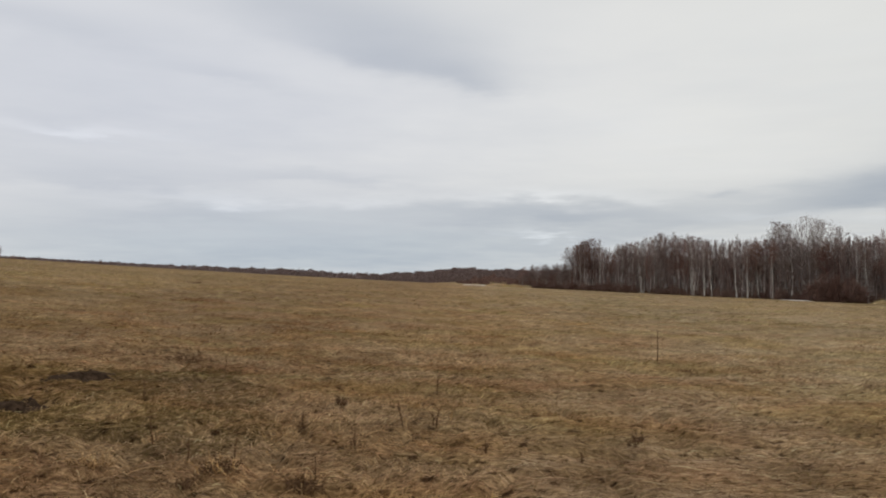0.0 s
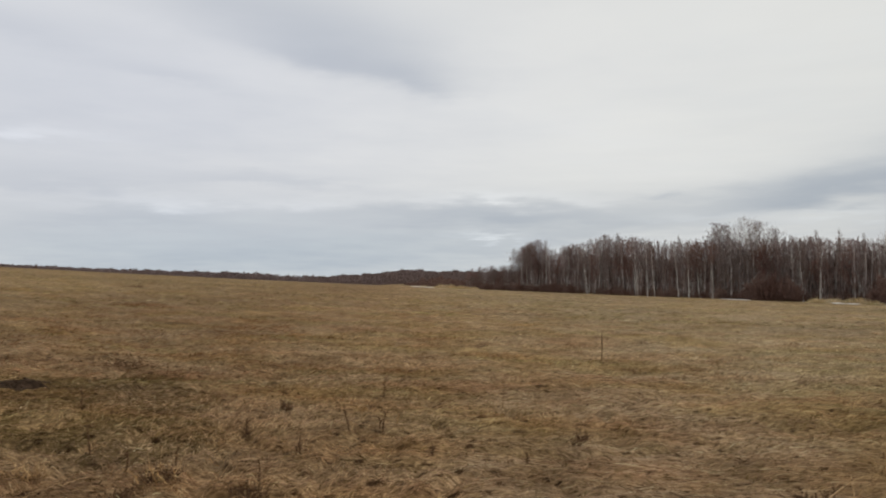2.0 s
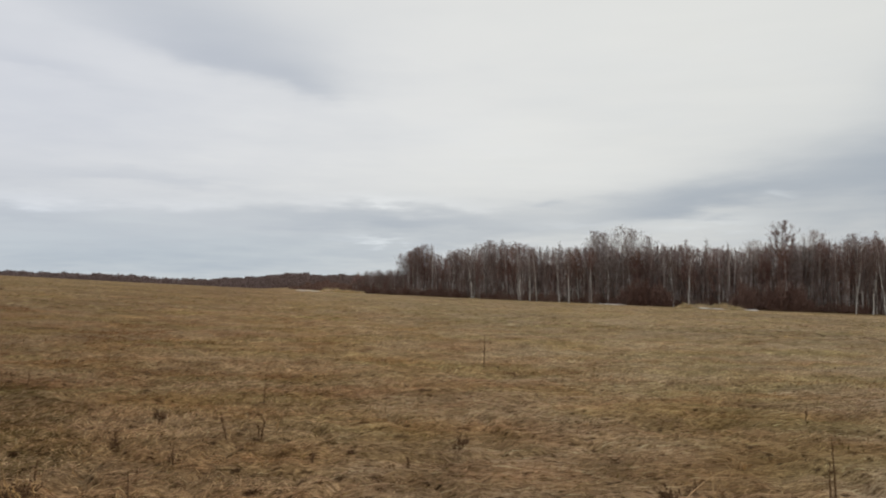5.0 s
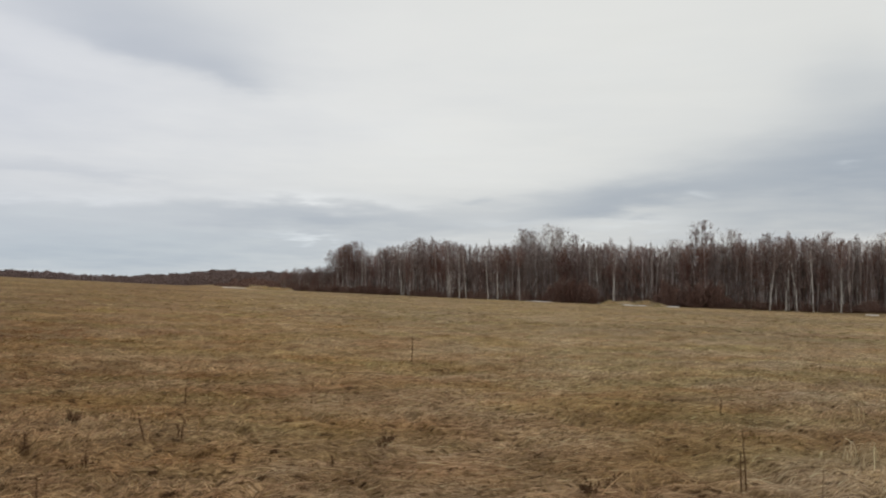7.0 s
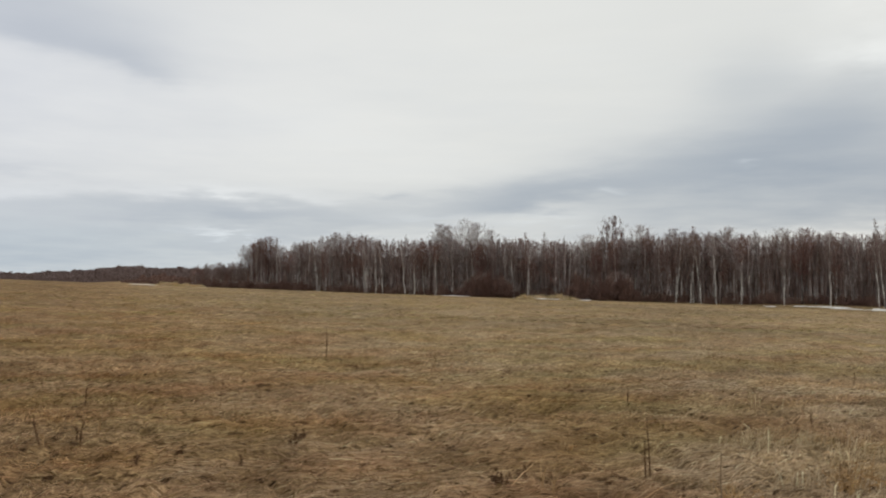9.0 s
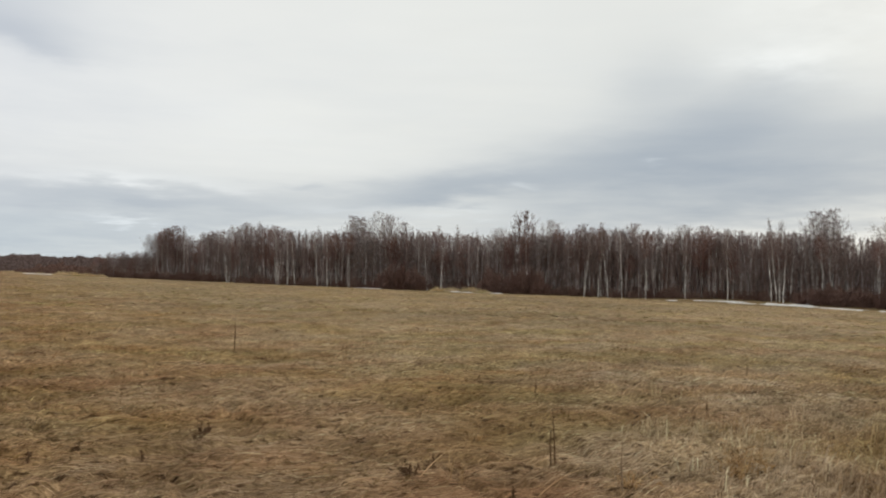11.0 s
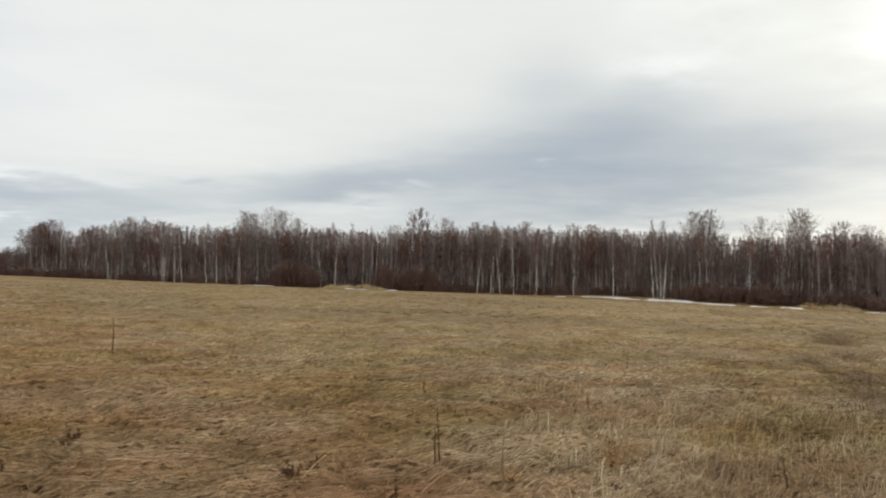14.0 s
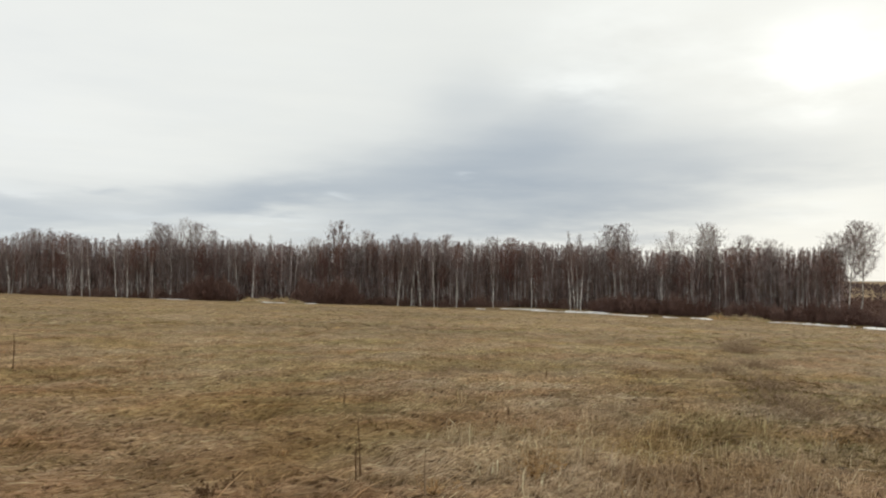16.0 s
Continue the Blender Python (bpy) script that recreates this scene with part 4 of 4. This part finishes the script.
# ---- reeds and snow along the wood ----
def reed_patch(az0, az1, deeper, high, count, seed):
    g = np.random.RandomState(seed)
    az = g.uniform(min(az0, az1), max(az0, az1), count)
    edge = np.minimum(az - min(az0, az1), max(az0, az1) - az) / abs(az1 - az0) * 2
    r = edge_radius(az) + deeper + g.uniform(-2.5, 2.5, count)
    a = np.radians(az)
    x, y = -r * np.sin(a), r * np.cos(a)
    p = np.stack([x, y, land(x, y) - 0.05], 1)
    tall = high * g.uniform(0.3, 1.1, count) * (0.3 + 0.5 * np.sqrt(edge) + 0.5 * vnoise(az * 3.1 + seed, az * 0 + 2.5))
    e = p + np.stack([g.normal(0, 0.25, count), g.normal(0, 0.25, count), np.maximum(tall, 0.1)], 1)
    tagged(new("reeds", Shape().twigs(p, e, 0.09).mesh("reeds", GRASS_REED)), "patch of tall pale straw reeds by the wood", "reeds", kind="stuff")


reed_patch(-28.8, -33.4, -7, 1.4, 2400, 81)
reed_patch(-3.2, -6.5, -6, 1.6, 1600, 82)
reed_patch(-62, -66, -6, 1.2, 1200, 83)


def snow_patch(az0, az1, deeper, depth, seed):
    """A thin old snow bank with a ragged, melted outline."""
    g = np.random.RandomState(seed)
    n, m = max(30, int(abs(az1 - az0) * 40)), 9
    u, w = np.meshgrid(np.linspace(0, 1, n), np.linspace(-1, 1, m))
    az = az0 + (az1 - az0) * u
    ragged = 0.55 + 0.45 * vnoise(u * abs(az1 - az0) * 2.2 + seed, w * 0 + seed) + 0.2 * vnoise(u * abs(az1 - az0) * 9, w * 1.5 + seed)
    half = depth * np.clip(ragged + 0.3 * vnoise(u * abs(az1 - az0) * 16, w * 3 + seed) - (0.08 if abs(az1 - az0) > 4 else -0.1), 0.03, 1) * np.minimum(1, 5 * np.minimum(u, 1 - u) + 0.05)
    r = edge_radius(az) + deeper + w * half
    a = np.radians(az)
    x, y = -r * np.sin(a), r * np.cos(a)
    z = land(x, y) + 0.16 * np.sqrt(np.clip(1 - w * w, 0, 1)) * np.clip(half / depth * 2, 0, 1) - 0.05
    v = np.stack([x, y, z], -1).reshape(-1, 3)
    i, j = np.meshgrid(np.arange(n - 1), np.arange(m - 1))
    f = np.stack([j * n + i, j * n + i + 1, (j + 1) * n + i + 1, (j + 1) * n + i], -1).reshape(-1, 4)
    tagged(new("snow_patch", mesh_of("snow_patch", v, f, SNOW, True)), "strip of old melting snow at the wood's edge", "snow", "snow patches")


for row in ((-1.4, -3.3, -2, 1.8), (-23.2, -25.6, -5, 2), (-30.2, -32.0, -12, 5), (-33.0, -34.2, -9, 4), (-45.6, -46.6, -9, 1.6), (-47.3, -51.2, -6, 1.1), (-49.6, -53.0, -8.5, 1.3), (-51.6, -55.6, -7.5, 3.4), (-54.4, -58.6, -12, 4.6), (-55.6, -58.2, -17, 2.6), (-58.9, -60.3, -15, 2.2), (-60.8, -62.4, -17, 2.6), (-65.5, -76, -9, 4)):
    snow_patch(*row, int(-row[0]))


# ---- weeds, soil and stalks in the field ----
def stalk(az, r, height, label="dry upright weed stalk in the grass", thick=0.007, lean=0.12, material=STEM):
    g = np.random.RandomState(int(abs(az * 31 + r * 57)))
    root = new("weed_stalk")
    root.location = foot(az, r)
    tip = np.array([g.normal(0, lean), g.normal(0, lean), 1]) * height
    mid = tip * 0.5 + g.normal(0, 0.012, 3)
    part("stem", Shape().tube([[0, 0, -0.05], mid, tip], [thick, thick * 0.85, thick * 0.4], 5).mesh("stem", material), root)
    for k in range(8 if height < 0.3 else 5):
        s = g.uniform(0.1, 0.75) if height < 0.3 else g.uniform(0.3, 1.0)
        b = mid * 2 * s if s < 0.5 else mid + (tip - mid) * (s - 0.5) * 2
        e = b + np.array([g.normal(0, 0.022), g.normal(0, 0.022), g.uniform(0.0, 0.06)])
        part("side_twig", Shape().twigs([b], [e], thick * (2.4 if height < 0.3 else 1.2)).mesh("side_twig", material), root)
    tagged(root, label, "weed", "dry weeds")


def tuft(az, r, height, width, label="small dark tuft of dead weeds", material=STEM, stems=40, thick=0.013):
    g = np.random.RandomState(int(abs(az * 13 + r * 71)))
    root = new("weed_tuft")
    root.location = foot(az, r)
    n = stems
    p = g.normal(0, width * 0.2, (n, 3)) * [1, 1, 0] - [0, 0, 0.02]
    e = p * 1.3 + np.stack([g.normal(0, width * 0.16, n), g.normal(0, width * 0.16, n), 0.03 + height * g.uniform(0.35, 1.05, n) * np.where(g.rand(n) < 0.18, 1.25, 0.55)], 1)
    tagged(part("framework", Shape().twigs(p, e, thick).mesh("framework", material), root), kind="stuff")
    k = n * 3
    i = g.randint(0, n, k)
    q = p[i] + (e[i] - p[i]) * g.uniform(0.2, 1, k)[:, None]
    tagged(part("dead_foliage", Shape().twigs(q, q + g.normal(0, 0.16 * height, (k, 3)) * [1, 1, 0.7], thick * 1.4).mesh("dead_foliage", material), root), kind="stuff")
    tagged(root, label, "weed", "dry weeds")


stalk(-15.3, 17.3, 0.66, "tall thin brown weed stalk standing alone", 0.013, 0.02)
stalk(-38.7, 7.1, 0.32, lean=0.02)
stalk(-39.0, 7.2, 0.44, lean=0.03)
for row in ((-37.1, 11.8, 0.18), (6.3, 7.1, 0.2), (10.1, 8.0, 0.15), (15.6, 12.4, 0.22), (2.8, 8.3, 0.26), (0.5, 8.3, 0.26), (20.9, 9.8, 0.24),
            (20.2, 7.3, 0.26), (18.0, 6.6, 0.2), (9.2, 6.1, 0.2), (-10.1, 7.1, 0.1), (-49.0, 11.0, 0.14), (-62.5, 7.4, 0.26), (-36.3, 5.9, 0.12), (-51.3, 16.5, 0.25),
            (14.8, 6.6, 0.2), (0.4, 10.6, 0.24), (0.7, 8.4, 0.14), (-3.1, 7.2, 0.12), (-30.2, 6.9, 0.12)):
    stalk(*row)
stalk(-8.2, 9.9, 0.42, "thin bent weed stalk", 0.0035, 0.25)
for row in ((-57.4, 6.9, 0.2), (-59.5, 6.9, 0.22), (13.5, 8.6, 0.1), (-0.5, 8.8, 0.12), (2.6, 8.2, 0.1)):
    stalk(*row, "pale bleached straw stalk", 0.005, 0.1, GRASS_PALE)
for row in ((-31.5, 6.5, 0.2), (-51.2, 7.4, 0.26), (-51.5, 7.5, 0.2), (-52.0, 7.7, 0.22), (-52.6, 8.0, 0.24), (-52.9, 7.6, 0.18), (-44.3, 6.8, 0.1), (-44.6, 6.7, 0.12), (-32.4, 6.3, 0.14)):
    stalk(*row, "pale bleached straw stalk", 0.006, 0.2, GRASS_PALE)
stalk(-43.8, 6.5, 0.38, "brown weed stalk with a bleached top", 0.008, 0.03, WEED)


def fallen_straw(az0, r0, az1, r1, arch):
    """One long straw that arches over the grass."""
    a, b = np.array(foot(az0, r0)), np.array(foot(az1, r1))
    t = np.linspace(0, 1, 8)
    line = a + (b - a) * t[:, None] + np.stack([0 * t, 0 * t, 0.03 + arch * 4 * t * (1 - t)], 1)
    me = Shape().tube(line, 0.0045 * (1.1 - 0.7 * t), 5).mesh("fallen_straw", GRASS_PALE)
    tagged(new("fallen_straw", me), "long pale straw arched over the matted grass", "straw", "dry weeds")


fallen_straw(-29.4, 6.4, -32.8, 7.9, 0.06)
fallen_straw(-31.5, 6.5, -31.2, 7.3, 0.14)
fallen_straw(21.9, 6.2, 19.6, 6.4, 0.02)
fallen_straw(-44.5, 6.6, -49.0, 7.6, 0.1)
fallen_straw(-38.0, 6.0, -41.5, 6.9, 0.05)
for row in ((24.4, 6.75, 23.2, 6.6, 0.10), (24.2, 6.85, 22.9, 6.9, 0.07), (24.5, 6.6, 23.9, 6.3, 0.06), (12.6, 7.0, 11.0, 6.8, 0.05), (12.0, 7.2, 10.6, 7.3, 0.04),
            (2.4, 7.4, 0.2, 7.2, 0.03), (5.6, 7.5, 3.6, 7.7, 0.04), (-8.0, 6.6, -10.6, 6.7, 0.03), (-24.0, 6.1, -27.0, 6.3, 0.03), (30.0, 6.6, 27.4, 6.5, 0.02)):
    fallen_straw(*row)
for row in ((-14.0, 8.3, 0.10, 0.13), (-28.5, 6.6, 0.11, 0.14), (15.9, 6.4, 0.12, 0.3), (18.4, 5.9, 0.07, 0.2), (7.4, 9.7, 0.10, 0.14), (10.1, 5.8, 0.07, 0.25),
            (-17.4, 15.6, 0.07, 0.4), (18.2, 13.7, 0.2, 0.7), (17.6, 74, 0.5, 1.6)):
    tuft(*row)
for row in ((23.8, 6.7, 0.16, 0.3), (20.1, 7.5, 0.08, 0.2), (15.9, 6.5, 0.2, 0.4), (11.7, 6.9, 0.1, 0.5), (12.1, 7.6, 0.12, 0.4), (13.5, 8.7, 0.08, 0.1), (2.1, 9.7, 0.1, 0.2),
            (-50.9, 7.5, 0.24, 0.5), (-51.8, 8.0, 0.22, 0.5), (-44.2, 6.7, 0.14, 0.3), (-33.2, 8.1, 0.12, 0.2)):
    tuft(*row, "pale bleached tuft of withered grass", GRASS_PALE, 28, 0.010)
for row in ((9.9, 5.8, 0.16, 0.4), (-13.7, 8.0, 0.22, 0.10), (10.0, 7.8, 0.2, 0.12), (6.3, 7.3, 0.14, 0.14), (-30.0, 6.8, 0.12, 0.14)):
    tuft(*row, "rusty brown clump of dead weeds", STEM, 16, 0.007)
for row in ((-64.0, 33, 1.0, 1.5), (-64.5, 31, 0.8, 1.3), (-65.3, 24, 0.5, 1.3), (-66.4, 18, 0.35, 1.2), (-67.2, 15.5, 0.35, 1.4), (-68.2, 14.2, 0.3, 1.3), (-66.6, 13.2, 0.25, 1.1), (-62.9, 22, 0.4, 0.9)):
    tuft(*row, "brown clump of tall dead weeds", WEED, 130, 0.010)


def soil_patch(az, el, wide, deep, high, seed):
    """A low heap of dug dark soil: a ragged spread with loose clods on it."""
    x0, y0, _ = spot_seen(az, el)
    root = new("soil_heap")
    root.location = (x0, y0, float(land(x0, y0)))
    g = np.random.RandomState(seed)
    n, m = 56, 12
    t, s = np.meshgrid(np.linspace(0, 2 * np.pi, n, endpoint=False), np.linspace(0, 1, m))
    rag = 1 + 0.55 * vnoise(np.cos(t) * 2.6 + seed, np.sin(t) * 2.6 + seed) + 0.2 * vnoise(np.cos(t) * 9, np.sin(t) * 9 + seed)
    x = wide / 2 * s * rag * np.cos(t)
    y = deep / 2 * s * rag * np.sin(t)
    z = land(x0 + x, y0 + y) - root.location.z + (high + 0.02) * (1 - s ** 2) * (0.7 + 0.6 * np.abs(vnoise(x * 11 + seed, y * 11))) - 0.02 * s
    v = np.stack([x, y, z], -1).reshape(-1, 3)
    i, j = np.meshgrid(np.arange(n), np.arange(m - 1))
    k = (i + 1) % n
    f = np.stack([j * n + i, j * n + k, (j + 1) * n + k, (j + 1) * n + i], -1).reshape(-1, 4)
    part("spread_earth", mesh_of("spread_earth", v, f, SOIL, True), root)
    for c in range(18):
        a, d, size = g.uniform(0, 2 * np.pi), g.uniform(0.1, 1.0), g.uniform(0.010, 0.028)
        clod = bmesh.new()
        bmesh.ops.create_icosphere(clod, subdivisions=1, radius=size)
        for w in clod.verts:
            w.co *= g.uniform(0.7, 1.25)
            w.co.z *= 0.7
        me = bpy.data.meshes.new("clod")
        clod.to_mesh(me)
        clod.free()
        me.materials.append(SOIL)
        lump = part("clod", me, root)
        cx, cy = wide / 2 * d * math.cos(a), deep / 2 * d * math.sin(a)
        lump.location = (cx, cy, float(land(x0 + cx, y0 + cy)) - root.location.z + (high + 0.015) * (1 - d * d) + size * 0.3)
    tagged(root, "low ragged heap of dark dug soil in the grass", "soil heap", "soil heaps")


for (az, el, wide, deep), seed in zip(SOIL_AT, (3, 5)):
    soil_patch(az, el, wide, deep * 1.3, 0.05, seed)
